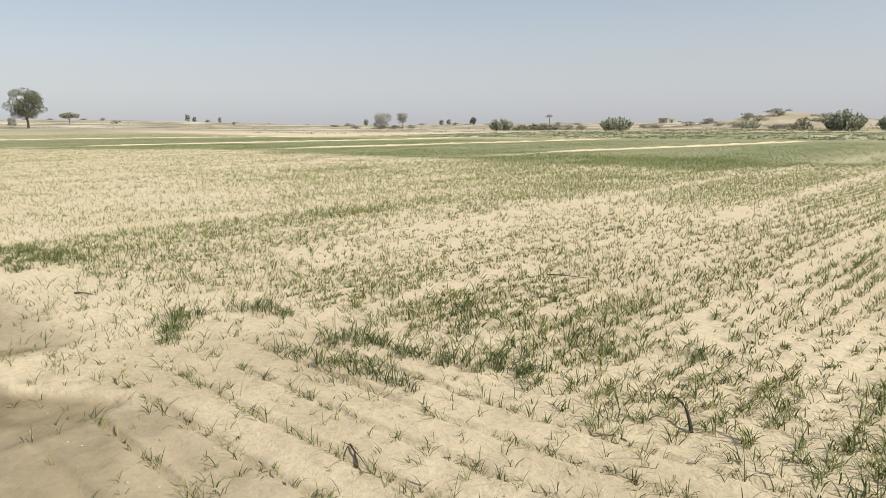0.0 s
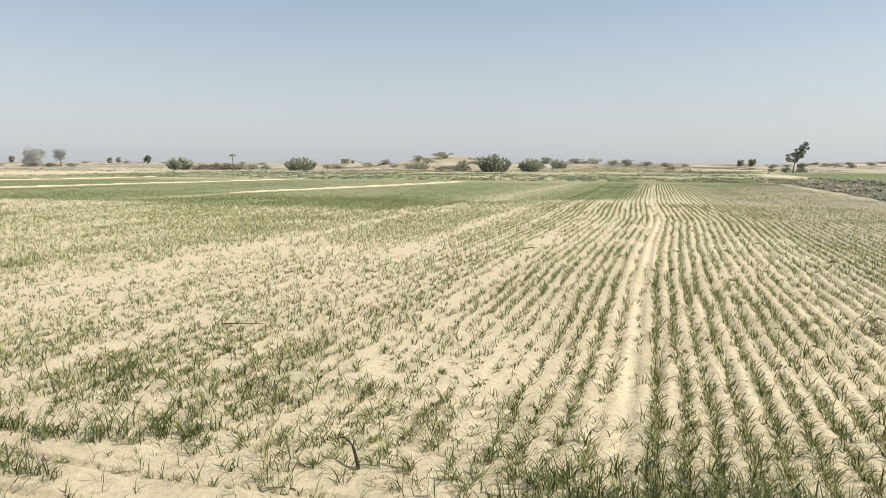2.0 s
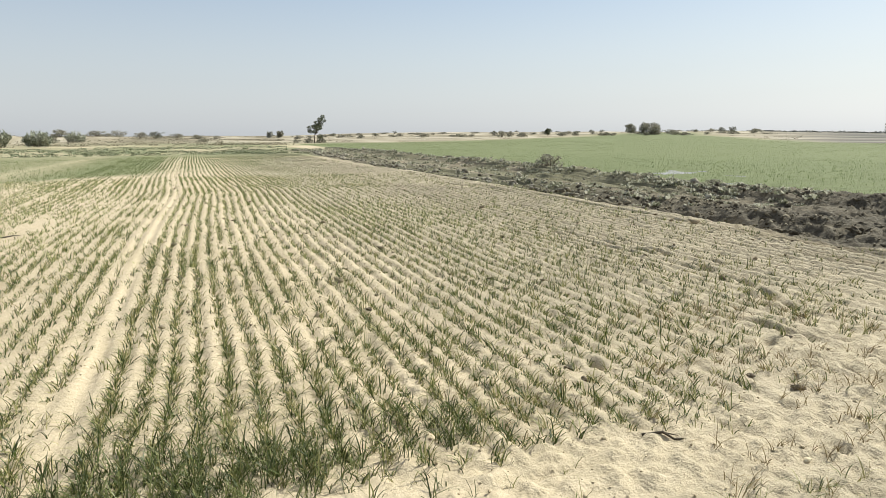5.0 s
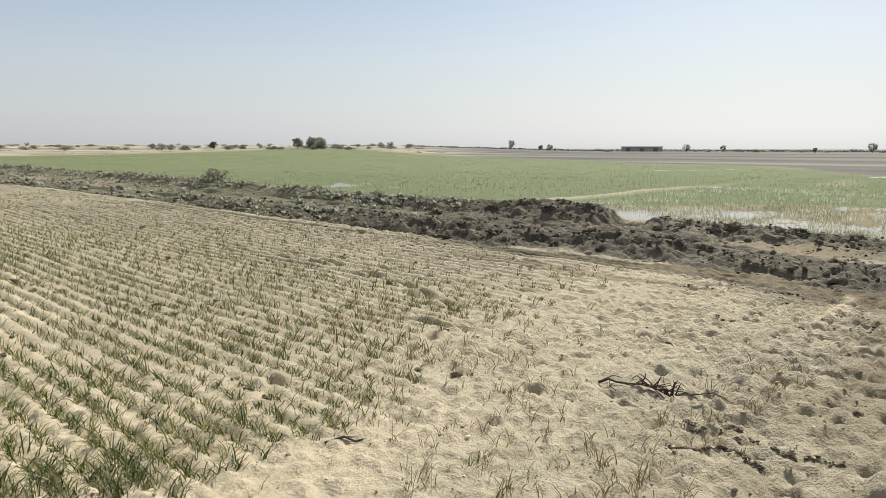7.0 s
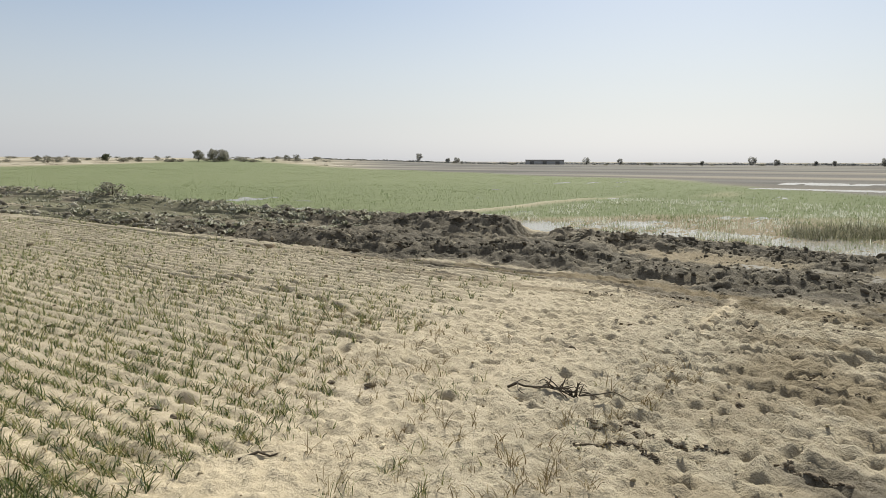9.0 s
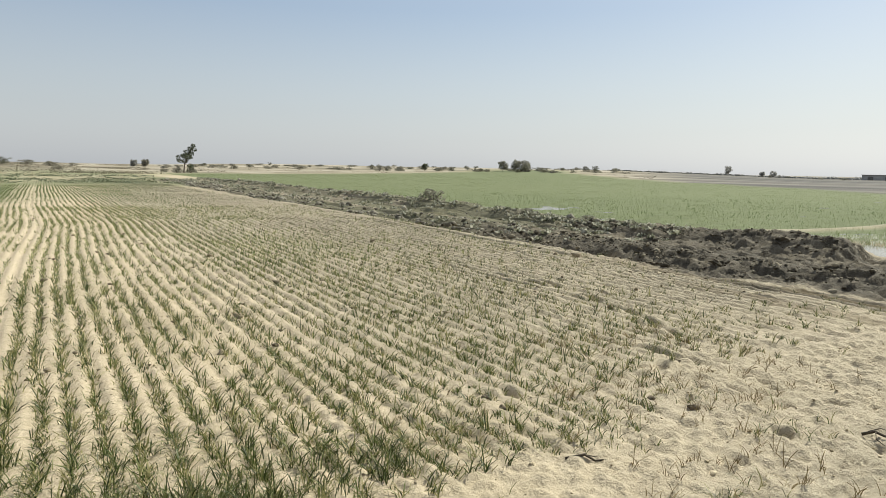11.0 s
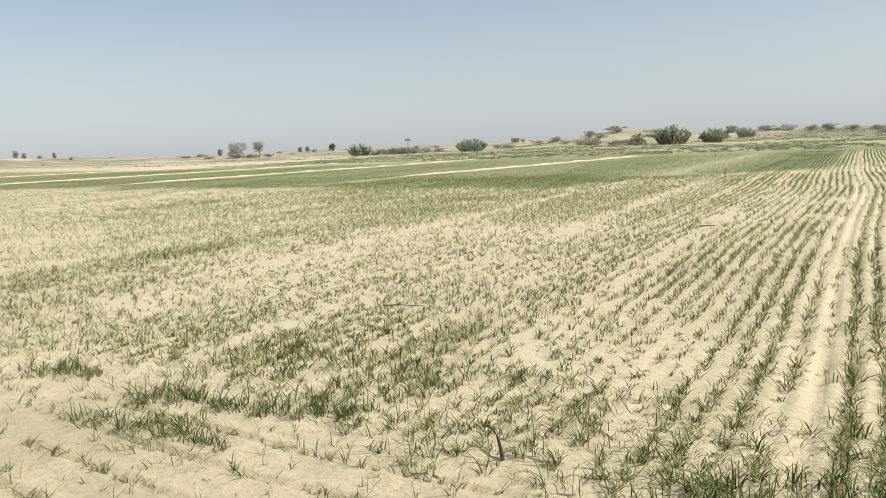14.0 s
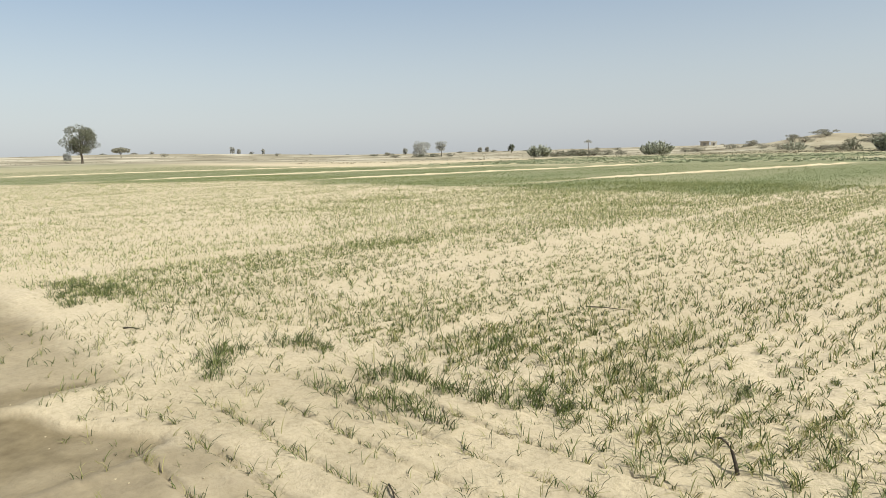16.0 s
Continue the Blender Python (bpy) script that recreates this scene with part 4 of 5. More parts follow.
stuff("wheat_rows", array_mesh("wheat_rows", v, f, FLOODED), "greener young wheat at the far end of the rows", "wheat")

# thin, patchy stand of the left field beyond the nearest rows
n = 190000
far_xy = np.column_stack([rng.uniform(-60, -9.0, n), rng.uniform(0.2, 30.0, n)])
weight = np.clip(9.0 / np.hypot(far_xy[:, 0], far_xy[:, 1]) + 0.16, 0, 1) * (0.4 + 0.6 * ramp(fbm(far_xy[:, 0] * 1.5 - 0.1 * far_xy[:, 1], far_xy[:, 1] * 0.14, 85), 0.3, 0.6)) * ramp(far_xy[:, 1] - 1.5 - 0.16 * np.maximum(far_xy[:, 0] + 8, -6), -0.2, 0.8)
far_xy = far_xy[rng.random(n) < weight]
v, f = tuft_blades(far_xy, 3, 0.06 + 0.08 * rng.random(len(far_xy)), 0.015, 0.035, 0.6, 1)
stuff("wheat_stand", array_mesh("wheat_stand", v, f, STAND), "patchy pale-green wheat over the sandy side field", "wheat")

# dense strip where the headland was drilled twice
n = 4200
xs = rng.uniform(-2.3, 2.1, n)
strip = np.column_stack([xs, 2.42 + 0.07 * np.sin(1.3 * xs) + rng.normal(0, 0.22, n)])
keep = rng.random(n) < (0.25 + 0.75 * ramp(fbm(strip[:, 0] * 1.6, strip[:, 1] * 1.6, 86), 0.3, 0.6)) * ramp(2.0 - strip[:, 0], 0, 0.8) * (0.12 + 0.88 * ramp(strip[:, 0], -1.5, -0.5))
strip = strip[keep][:560]
v, f = tuft_blades(strip, 6, 0.09 + 0.10 * rng.random(len(strip)), 0.0070, 0.016, 0.62, 3)
stuff("headland_wheat", array_mesh("headland_wheat", v, f, LUSH), "thicker wheat along the twice-drilled headland", "wheat")
# lone seedlings on the headland and the trodden ground
n = 8500
odd = np.column_stack([rng.uniform(-8.0, 6.5, n), rng.uniform(0.2, 3.6, n)])
want = np.where(odd[:, 0] < 0.5, 0.55 + 0.3 * ramp(odd[:, 0], -3.2, -1.8), 0.5 * ramp(fbm(odd[:, 0] * 1.7, odd[:, 1] * 1.7, 106), 0.48, 0.66)) * (1 - 0.8 * hollow_near(odd[:, 0], odd[:, 1])) * (1 - 0.6 * hollow_far(odd[:, 0], odd[:, 1])) * (1 - 0.95 * ramp(odd[:, 0], 3.8, 4.6)) * (1 - 0.8 * ramp(odd[:, 0], 2.6, 3.2) * ramp(1.2 - odd[:, 1], 0, 0.4))
on_slit = (odd[:, 0] > -4.6) & (odd[:, 0] < 3.4) & (odd[:, 1] < 2.1)
drift_y = 0.05 * (odd[:, 0] + 3.3) - 0.03 * np.sin(1.7 * odd[:, 0]) - 0.05 * HEAD_STEP
snap = np.round((odd[:, 1] - drift_y) / HEAD_STEP - 0.5) + 0.5
odd[:, 1] = np.where(on_slit & (rng.random(n) < 0.75), snap * HEAD_STEP + drift_y + rng.normal(0, 0.014, n), odd[:, 1])
odd = odd[(rng.random(n) < want) & (np.hypot(odd[:, 0] * 1.2, odd[:, 1] + 0.6) > 1.7)]
v, f = tuft_blades(odd, 4, 0.05 + 0.10 * rng.random(len(odd)), 0.0048, 0.01, 0.75, 3)
stuff("stray_seedlings", array_mesh("stray_seedlings", v, f, WHEAT), "stray wheat seedlings on bare sandy headland", "wheat")
n = 1700
dryxy = np.column_stack([rng.uniform(1.6, 5.6, n), rng.uniform(0.4, 4.2, n)])
dryxy = dryxy[rng.random(n) < 0.4 * ramp(fbm(dryxy[:, 0] * 1.5, dryxy[:, 1] * 1.5, 87), 0.45, 0.65)]
v, f = tuft_blades(dryxy, 6, 0.08 + 0.10 * rng.random(len(dryxy)), 0.005, 0.014, 0.75, 3)
stuff("dry_seedlings", array_mesh("dry_seedlings", v, f, STRAW), "withered straw-coloured seedlings on trodden sand", "dry grass")

# tall, dark green clumps, each a plant of its own
CLUMPS = ((-5.52, 1.53, 0.19), (-5.62, 1.68, 0.12), (-5.30, 1.42, 0.10), (-5.52, 2.10, 0.15), (-5.38, 2.24, 0.12), (-5.08, 1.28, 0.08), (-5.10, 2.22, 0.11), (-4.22, 1.72, 0.11), (-4.22, 2.10, 0.15), (-4.08, 2.26, 0.15), (-3.90, 2.17, 0.17), (-3.70, 1.90, 0.13), (-3.82, 1.70, 0.09), (-3.55, 1.82, 0.10), (-3.24, 1.80, 0.10), (-3.62, 2.22, 0.10), (-3.40, 2.30, 0.12), (-3.18, 2.38, 0.16), (-3.02, 2.50, 0.14), (-2.82, 2.46, 0.08), (-2.74, 3.19, 0.11), (-9.50, 1.40, 0.22), (-9.70, 1.74, 0.34), (-9.25, 1.88, 0.26), (-8.90, 1.33, 0.16), (-10.3, 1.75, 0.30), (-2.2, 3.5, 0.08))
for cx, cy, cr in CLUMPS:
    k = int(125 * cr)
    a, rr = rng.uniform(0, 2 * math.pi, k), cr * 1.2 * rng.random(k) ** 0.6
    xy = np.column_stack([rr * np.cos(a) * 1.25, rr * np.sin(a) * 0.8])
    cz = height(xy[:, 0] + cx, xy[:, 1] + cy)
    base = float(height(np.array([cx]), np.array([cy]))[0])
    v, f = tuft_blades(xy, 7, 0.06 + 0.12 * rng.random(k), 0.0068, 0.022, 0.68, 3, cz - base)
    clump = tagged(new("wheat_clump", array_mesh("wheat_clump", v, f, LUSH)), "dense dark-green tuft of taller wheat on sand", "grass tuft", "wheat tufts")
    clump.location = (cx, cy, base)


def thick_crop(name, x0, x1, y0, y1, count, weight_of, tall, wide, mat, label):
    xy = np.column_stack([rng.uniform(x0, x1, count), rng.uniform(y0, y1, count)])
    r = np.hypot(xy[:, 0], xy[:, 1])
    keep = rng.random(count) < weight_of(xy[:, 0], xy[:, 1]) * (1 - 0.95 * gap_silt(xy[:, 0], xy[:, 1])) * (1 - far_pool(xy[:, 0], xy[:, 1]))
    xy, r = xy[keep], r[keep]
    z = height(xy[:, 0].copy(), xy[:, 1].copy())
    m = len(xy)
    v, f = blades(np.column_stack([xy, z - 0.01]), tall * np.clip(32 / r, 0.5, 1) * rng.uniform(0.6, 1.2, m), np.maximum(wide, 0.0007 * r) * rng.uniform(0.7, 1.3, m), np.abs(rng.normal(0.35, 0.25, m)), rng.uniform(0, 6.28, m), 1)
    return stuff(name, array_mesh(name, v, f, mat), label, "crop")


thick_crop("green_wheat", -110, 10, 6, 66, 330000, lambda x, y: lush_left(x, y) * 0.9, 0.10, 0.03, GREENBED, "dense green strip of young wheat across the field")
thick_crop("flooded_wheat", 13.9, 165, -26, 200, 1000000,
           lambda x, y: wet_field(x, y) * np.clip((24.0 / np.hypot(x, y)) ** 1.3, 0.04, 1) * (1 - 0.15 * flooded(x, y)) * (0.6 + 0.4 * ramp(fbm(x * 0.3, y * 0.3, 90), 0.3, 0.6)) * (1 - 0.85 * np.exp(-(((y - 11.0 + 0.03 * (x - 17)) / 0.4) ** 2))),
           0.13, 0.012, FLOODED, "even green young crop standing in flooded soil")

thick_crop("water_grass", 14.2, 32, -14, 10, 60000, lambda x, y: wet_field(x, y) * flooded(x, y) * ramp(fbm(x * 0.5, y * 0.9, 96), 0.3, 0.55), 0.15, 0.011, FLOODED, "green grass blades standing in shallow water")
# whitish blades in the shallow water: sun glint on grass, put into the colour
n = 12000
gx_, gy_ = 14.6 + 15 * rng.random(n) ** 1.3, rng.uniform(-9, 9.5, n)
keep = rng.random(n) < (0.06 + 0.94 * ramp(fbm(gx_ * 0.7, gy_ * 1.0, 95), 0.46, 0.62)) * (1 - gap_silt(gx_, gy_))
gxy = np.column_stack([gx_, gy_])[keep]
v, f = tuft_blades(gxy, 3, 0.08 + 0.12 * rng.random(len(gxy)), 0.014, 0.04, 0.35, 2)
GLINT = material("glint_blade", [(0.36, 0.36, 0.25), (0.62, 0.61, 0.50), (0.78, 0.77, 0.68)], scale=1.0, rough=0.5, bump=0, island=0.7, thin=0.45)
stuff("bleached_stubble", array_mesh("bleached_stubble", v, f, GLINT), "pale blades coloured as sun glint on flooded grass", "stubble")

REED = material("reed_blade", [(0.11, 0.11, 0.065), (0.21, 0.205, 0.13), (0.38, 0.36, 0.25)], scale=1.0, rough=0.6, bump=0, island=0.7, thin=0.35)
# tall reedy grass at the water's edge
for rx_, ry_, rr_ in ((17.2, 0.9, 0.6), (17.9, 0.1, 0.7), (18.4, -0.7, 0.7), (17.5, -1.4, 0.7)):
    k = 150
    xy = rng.normal(0, rr_ * 0.6, (k, 2))
    base = float(height(np.array([rx_]), np.array([ry_]))[0])
    cz = height(xy[:, 0] + rx_, xy[:, 1] + ry_)
    v, f = tuft_blades(xy, 5, 0.2 + 0.3 * rng.random(k), 0.012, 0.05, 0.5, 3, cz - base)
    clump = tagged(new("reed_clump", array_mesh("reed_clump", v, f, REED)), "tall grey-green reedy grass in flood water", "reeds", kind="stuff")
    clump.location = (rx_, ry_, base)

# low leafy vegetables beyond the wheat
n = 4200
vx, vy = rng.uniform(-75, 13, n), rng.uniform(60, 118, n)
keep = rng.random(n) < ramp(fbm(vx * 0.12, vy * 0.25, 91), 0.25, 0.55) * ramp(118 - vy, 0, 20)
vxy = np.column_stack([vx, vy])[keep]
v, f = tuft_blades(vxy, 9, 0.13 + 0.14 * rng.random(len(vxy)), 0.13, 0.18, 0.9, 2)
VEG = material("vegetable_leaf", [(0.12, 0.145, 0.075), (0.22, 0.25, 0.14), (0.36, 0.375, 0.25)], scale=0.6, rough=0.6, bump=0, island=0.7)
stuff("vegetable_plot", array_mesh("vegetable_plot", v, f, VEG), "low leafy vegetable plants in a rough plot", "vegetables")
# weeds growing on the bank
n = 1100
wy = np.where(rng.random(n) < 0.3, rng.uniform(10.5, 17, n), rng.uniform(15, 85, n))
wx = np.where(rng.random(n) < 0.55, ridge_far(wy) + rng.normal(-0.15, 0.3, n), rng.uniform(9.4, 12.8, n) + 0.03 * wy)
v, f = tuft_blades(np.column_stack([wx, wy]), 16, 0.05 + 0.12 * rng.random(n) + 0.07 * ramp(wy, 12, 35), 0.075, 0.06, 0.75, 2)
WEED = material("bank_weed_leaf", [(0.15, 0.155, 0.10), (0.34, 0.34, 0.25), (0.58, 0.56, 0.46)], scale=1.2, rough=0.7, bump=0, island=0.7, thin=0.5)
stuff("bank_weeds", array_mesh("bank_weeds", v, f, WEED), "sparse grey-green weeds on the mud bank", "weeds")

# clods turned up by the drill between the rows
n = 420
kx, ky = rng.uniform(-0.3, 8.8, n), 5.0 + 17 * rng.random(n) ** 1.3
ks = rng.gamma(2.0, 0.010, n) + 0.014
ROWCLOD = material("brown_clod", [(0.17, 0.135, 0.09), (0.30, 0.245, 0.165)], scale=9, rough=0.95, bump=0.8, fine=50, island=0.5)
stuff("drill_clods", scattered_lumps("drill_clods", np.column_stack([kx, ky]), ks, ROWCLOD, 0.3, 5, 1), "scattered brown clods between the drilled rows", "soil")

# crumbs of dry soil
n = 2200
cx, cy = rng.uniform(-6, 8.8, n), 0.1 + 9.5 * rng.random(n) ** 1.4
keep = rng.random(n) < np.where(cx > -0.8, 0.95, 0.2)
cs = np.minimum(rng.gamma(1.8, 0.0055, n) + 0.004, np.where(cx < -0.8, 0.009, np.where(cx < 0.8, 0.014, 0.02)))
stuff("soil_crumbs", scattered_lumps("soil_crumbs", np.column_stack([cx, cy])[keep], cs[keep], DRYCLOD, 0.35, 5, 1), "loose crumbs of dry sandy soil", "soil")


n = 1100
a, rr = rng.uniform(-0.2, 1.75, n), rng.uniform(2.4, 6.0, n)
fx, fy = 0.2 + rr * np.sin(a), -0.6 + rr * np.cos(a)
stuff("fine_crumbs", scattered_lumps("fine_crumbs", np.column_stack([fx, fy]), rng.gamma(1.6, 0.0032, n) + 0.003, DRYCLOD, 0.35, 5, 1), "fine crumbly grit of pale sandy soil", "soil")
# brown scrub over the dune and the waste land
n = 7500
az, d = np.radians(np.where(rng.random(n) < 0.6, rng.uniform(-27, 7, n), rng.uniform(-80, 48, n))), rng.uniform(122, 300, n)
sx, sy = d * np.sin(az), d * np.cos(az)
keep = (rng.random(n) < ramp(fbm(sx * 0.06, sy * 0.06, 92), 0.35, 0.6)) & (wet_field(sx, sy) < 0.1) & ((d > 190) | (np.degrees(az) > -60))
sxy = np.column_stack([sx, sy])[keep]
v, f = tuft_blades(sxy, 6, 0.15 + 0.45 * rng.random(len(sxy)), 0.2, 0.7, 1.0, 2)
stuff("dry_scrub", array_mesh("dry_scrub", v, f, SCRUB), "low brown desert scrub over sandy waste land", "scrub")

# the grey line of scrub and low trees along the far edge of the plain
# the leaf's grey is distance haze put into the colour
FARLEAF = material("hazed_scrub_leaf", [(0.20, 0.195, 0.18), (0.30, 0.292, 0.27)], scale=0.4, rough=0.9, bump=0, island=0.5)
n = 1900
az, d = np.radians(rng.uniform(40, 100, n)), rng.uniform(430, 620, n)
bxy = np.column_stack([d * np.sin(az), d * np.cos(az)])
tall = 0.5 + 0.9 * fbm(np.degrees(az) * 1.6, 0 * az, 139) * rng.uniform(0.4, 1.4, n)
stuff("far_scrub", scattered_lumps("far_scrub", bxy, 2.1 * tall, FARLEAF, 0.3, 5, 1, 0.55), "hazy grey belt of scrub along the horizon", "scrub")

# ---- clods, sticks and litter near the camera ----
def ground_z(x, y):
    return float(height(np.array([float(x)]), np.array([float(y)]))[0])


def clod(x, y, size, label="dry brown soil clod on trodden sand", mat=None, flat=0.6, seed=0):
    me = lump(size, seed + int(100 * x) % 37, flat, 3)
    me.materials.append(mat or DRYCLOD)
    me.shade_smooth()
    ob = tagged(new("soil_clod", me), label, "clod", "soil clods")
    ob.location = (x, y, ground_z(x, y) + size * flat * 0.2)
    ob.rotation_euler = (0, 0, seed * 1.7 + x)
    return ob


DAMPCLOD = material("damp_clod", [(0.10, 0.08, 0.055), (0.24, 0.19, 0.13)], scale=12, rough=0.9, bump=0.8, fine=60)
for n, (x, y, sz) in enumerate(((3.67, 2.63, 0.05), (3.80, 2.36, 0.07), (4.37, 2.47, 0.08), (2.60, 2.95, 0.055), (1.72, 5.16, 0.05), (2.60, 3.15, 0.06), (4.6, 3.2, 0.06), (5.2, 3.6, 0.05),
                                (0.95, 12.7, 0.06), (0.97, 16.2, 0.09), (3.3, 4.4, 0.045), (6.2, 2.4, 0.06), (4.95, 0.1, 0.07), (5.6, -0.3, 0.06), (4.2, 0.55, 0.045), (6.6, 0.4, 0.07))):
    clod(x, y, 0.75 * sz, "dark damp soil clod on trodden sand", DAMPCLOD, 0.6, n)
def crust(points, wide):
    """A ragged dark strip of damp crumbs squeezed up along a footmark's edge."""
    pts = np.array(points, float)
    k = np.linspace(0, len(pts) - 1, 55 * len(pts))
    xy = np.column_stack([np.interp(k, range(len(pts)), pts[:, 0]), np.interp(k, range(len(pts)), pts[:, 1])]) + rng.normal(0, wide * 0.5, (len(k), 2))
    me = scattered_lumps("mud_crust", xy, rng.gamma(2.0, wide * 0.16, len(k)) + 0.004, DAMPCLOD, 0.35, 5, 1, 0.6)
    return tagged(new("mud_crust", me), "ragged strip of dark damp crumbs on trodden sand", "clod", kind="stuff")


# dashes of dark crumbs stand in for the shadows of small pits
dashes = []
for n in range(90):
    x, y = float(rng.uniform(4.6, 9.0)), float(rng.uniform(-1.8, 2.6))
    if rng.random() > float(ramp(x - 1.4 * y + rng.normal(0, 0.8), 2.8, 5.5)) + 0.03:
        continue
    m, long = int(rng.integers(5, 13)), float(rng.uniform(0.03, 0.14))
    dashes.append(np.column_stack([x + rng.normal(0, 0.012, m), y + rng.uniform(-1, 1, m) * long]))
dashes = np.concatenate(dashes)
stuff("damp_crumbs", scattered_lumps("damp_crumbs", dashes, rng.gamma(2.0, 0.0055, len(dashes)) + 0.004, DAMPCLOD, 0.35, 5, 1, 0.6), "small dark crumbs drawing pit shadows on trodden sand", "soil")
for line, wide in ((((4.142, 0.843), (4.0, 0.729), (4.12, 0.657), (4.227, 0.577)), 0.016), (((3.715, 0.746), (3.742, 0.648), (3.826, 0.59), (3.91, 0.52), (3.875, 0.432), (3.796, 0.364), (3.746, 0.274)), 0.02),
                   (((4.045, 0.629), (4.054, 0.537), (4.0, 0.451)), 0.014), (((4.166, 0.506), (4.062, 0.404)), 0.014), (((4.017, 0.37), (4.018, 0.283), (4.06, -0.02)), 0.018), (((4.14, -0.2), (4.0, -0.36), (4.02, -0.61)), 0.025)):
    crust(line, wide)


def stick(name, label, points, radius, twigs=(), category="stick"):
    """A dry stick that lies on the ground: points as (x, y, height over ground)."""
    x0, y0, _ = points[0]
    z0 = ground_z(x0, y0)
    root = tagged(new(name), label, category, "dead sticks")
    root.location = (x0, y0, z0)

    def local(pts):
        return [(x - x0, y - y0, ground_z(x, y) - z0 + h) for x, y, h in pts]

    pts = local(points)
    v, f = tube(pts, [radius * (1 - 0.6 * i / (len(pts) - 1)) for i in range(len(pts))], 7)
    under("stem", mesh_object("stem", v, f, STICK, True).data, root)
    for tw in twigs:
        pts = local(tw)
        v, f = tube(pts, [radius * 0.5 * (1 - 0.6 * i / (len(pts) - 1)) for i in range(len(pts))], 5)
        under("twig", mesh_object("twig", v, f, STICK, True).data, root)
    for ob in [o for o in scene.objects if o.parent is None and o.name.split(".")[0] in ("stem", "twig")]:
        bpy.data.objects.remove(ob)
    return root


stick("dead_leaf_stalk", "curled dark dead stalk standing in sand", [(-1.74, 2.41, 0.0), (-1.765, 2.44, 0.045), (-1.80, 2.48, 0.085), (-1.845, 2.52, 0.105), (-1.89, 2.55, 0.10), (-1.92, 2.57, 0.085)], 0.011, (), "dead stalk")
stick("dry_stick", "thin dark dry stick lying on sand", [(-4.30, 4.82, 0.02), (-4.15, 4.90, 0.025), (-3.92, 5.0, 0.015)], 0.007, [[(-4.12, 4.91, 0.02), (-4.05, 4.86, 0.05)]])
stick("dry_stick", "forked dark twig lying on pale furrows", [(-2.88, 1.15, 0.012), (-2.80, 1.11, 0.02), (-2.72, 1.065, 0.018), (-2.63, 1.02, 0.008)], 0.0055, [[(-2.80, 1.11, 0.02), (-2.72, 1.085, 0.022), (-2.62, 1.05, 0.01)], [(-2.86, 1.14, 0.014), (-2.93, 1.14, 0.012)]])
stick("dry_stick", "short dark twig lying on silty sand", [(-7.16, 1.32, 0.01), (-7.08, 1.37, 0.02), (-6.98, 1.42, 0.01)], 0.009)
stick("dry_stick", "dark split stick on trodden sand", [(2.44, 2.13, 0.008), (2.53, 2.075, 0.016), (2.58, 2.04, 0.012), (2.66, 2.01, 0.006)], 0.010, [[(2.53, 2.075, 0.014), (2.62, 2.06, 0.01)]])
stick("dry_stick", "long thin stick across the furrows", [(-2.66, 11.76, 0.01), (-2.5, 11.8, 0.025), (-2.4, 11.84, 0.01)], 0.012)
tangle = []
for n in range(26):
    q = float(rng.uniform(0.35, 1.0)) ** 0.8
    bx_, by_ = 4.36 + 0.12 * q, 1.50 - 0.46 * q
    ox, oy, up_ = float(rng.normal(0, 0.035)), float(rng.normal(0, 0.05)), float(rng.uniform(-0.01, 0.06))
    tangle.append([(bx_, by_, 0.02), (bx_ + ox, by_ + oy, 0.03 + up_), (bx_ + 1.3 * ox + float(rng.normal(0, 0.02)), by_ + 1.7 * oy, max(0.004, 0.02 + 1.7 * up_)), (bx_ + 1.2 * ox, by_ + 2.2 * oy + float(rng.normal(0, 0.02)), max(0.003, 0.015 + 1.3 * up_))])
stick("dead_branch", "dark twiggy dead branch lying on sand", [(4.34, 1.54, 0.012), (4.37, 1.48, 0.03), (4.36, 1.42, 0.022), (4.40, 1.35, 0.03), (4.41, 1.27, 0.015), (4.46, 1.18, 0.025), (4.47, 1.08, 0.01)], 0.010,
      [[(4.36, 1.47, 0.03), (4.31, 1.44, 0.02), (4.29, 1.38, 0.006)], [(4.35, 1.51, 0.03), (4.41, 1.47, 0.05), (4.43, 1.41, 0.03)], [(4.46, 1.18, 0.02), (4.49, 1.17, 0.08), (4.48, 1.15, 0.13)]] + tangle, "branch")


# ---- trees and shrubs ----
def leaf_cloud(centres, radii, count, leaf, flat=0.8):
    """Small leaf clumps, four corners each, spread through round masses."""
    c = np.asarray(centres, float)
    r = np.asarray(radii, float)
    pick = rng.choice(len(c), count, p=r**2 / (r**2).sum())
    d = rng.normal(0, 1, (count, 3))
    d /= np.linalg.norm(d, axis=1)[:, None]
    p = c[pick] + d * (r[pick] * rng.uniform(0.35, 1.0, count) ** 0.6)[:, None] * (1, 1, flat)
    a = rng.normal(0, 1, (count, 3))
    a /= np.linalg.norm(a, axis=1)[:, None]
    b = np.cross(a, rng.normal(0, 1, (count, 3)))
    b /= np.linalg.norm(b, axis=1)[:, None]
    s = (leaf * rng.uniform(0.5, 1.4, count))[:, None]
    v = np.stack([p - a * s, p - b * s * 0.45, p + a * s, p + b * s * 0.45], 1).reshape(-1, 3)
    return v, np.arange(4 * count).reshape(-1, 4)


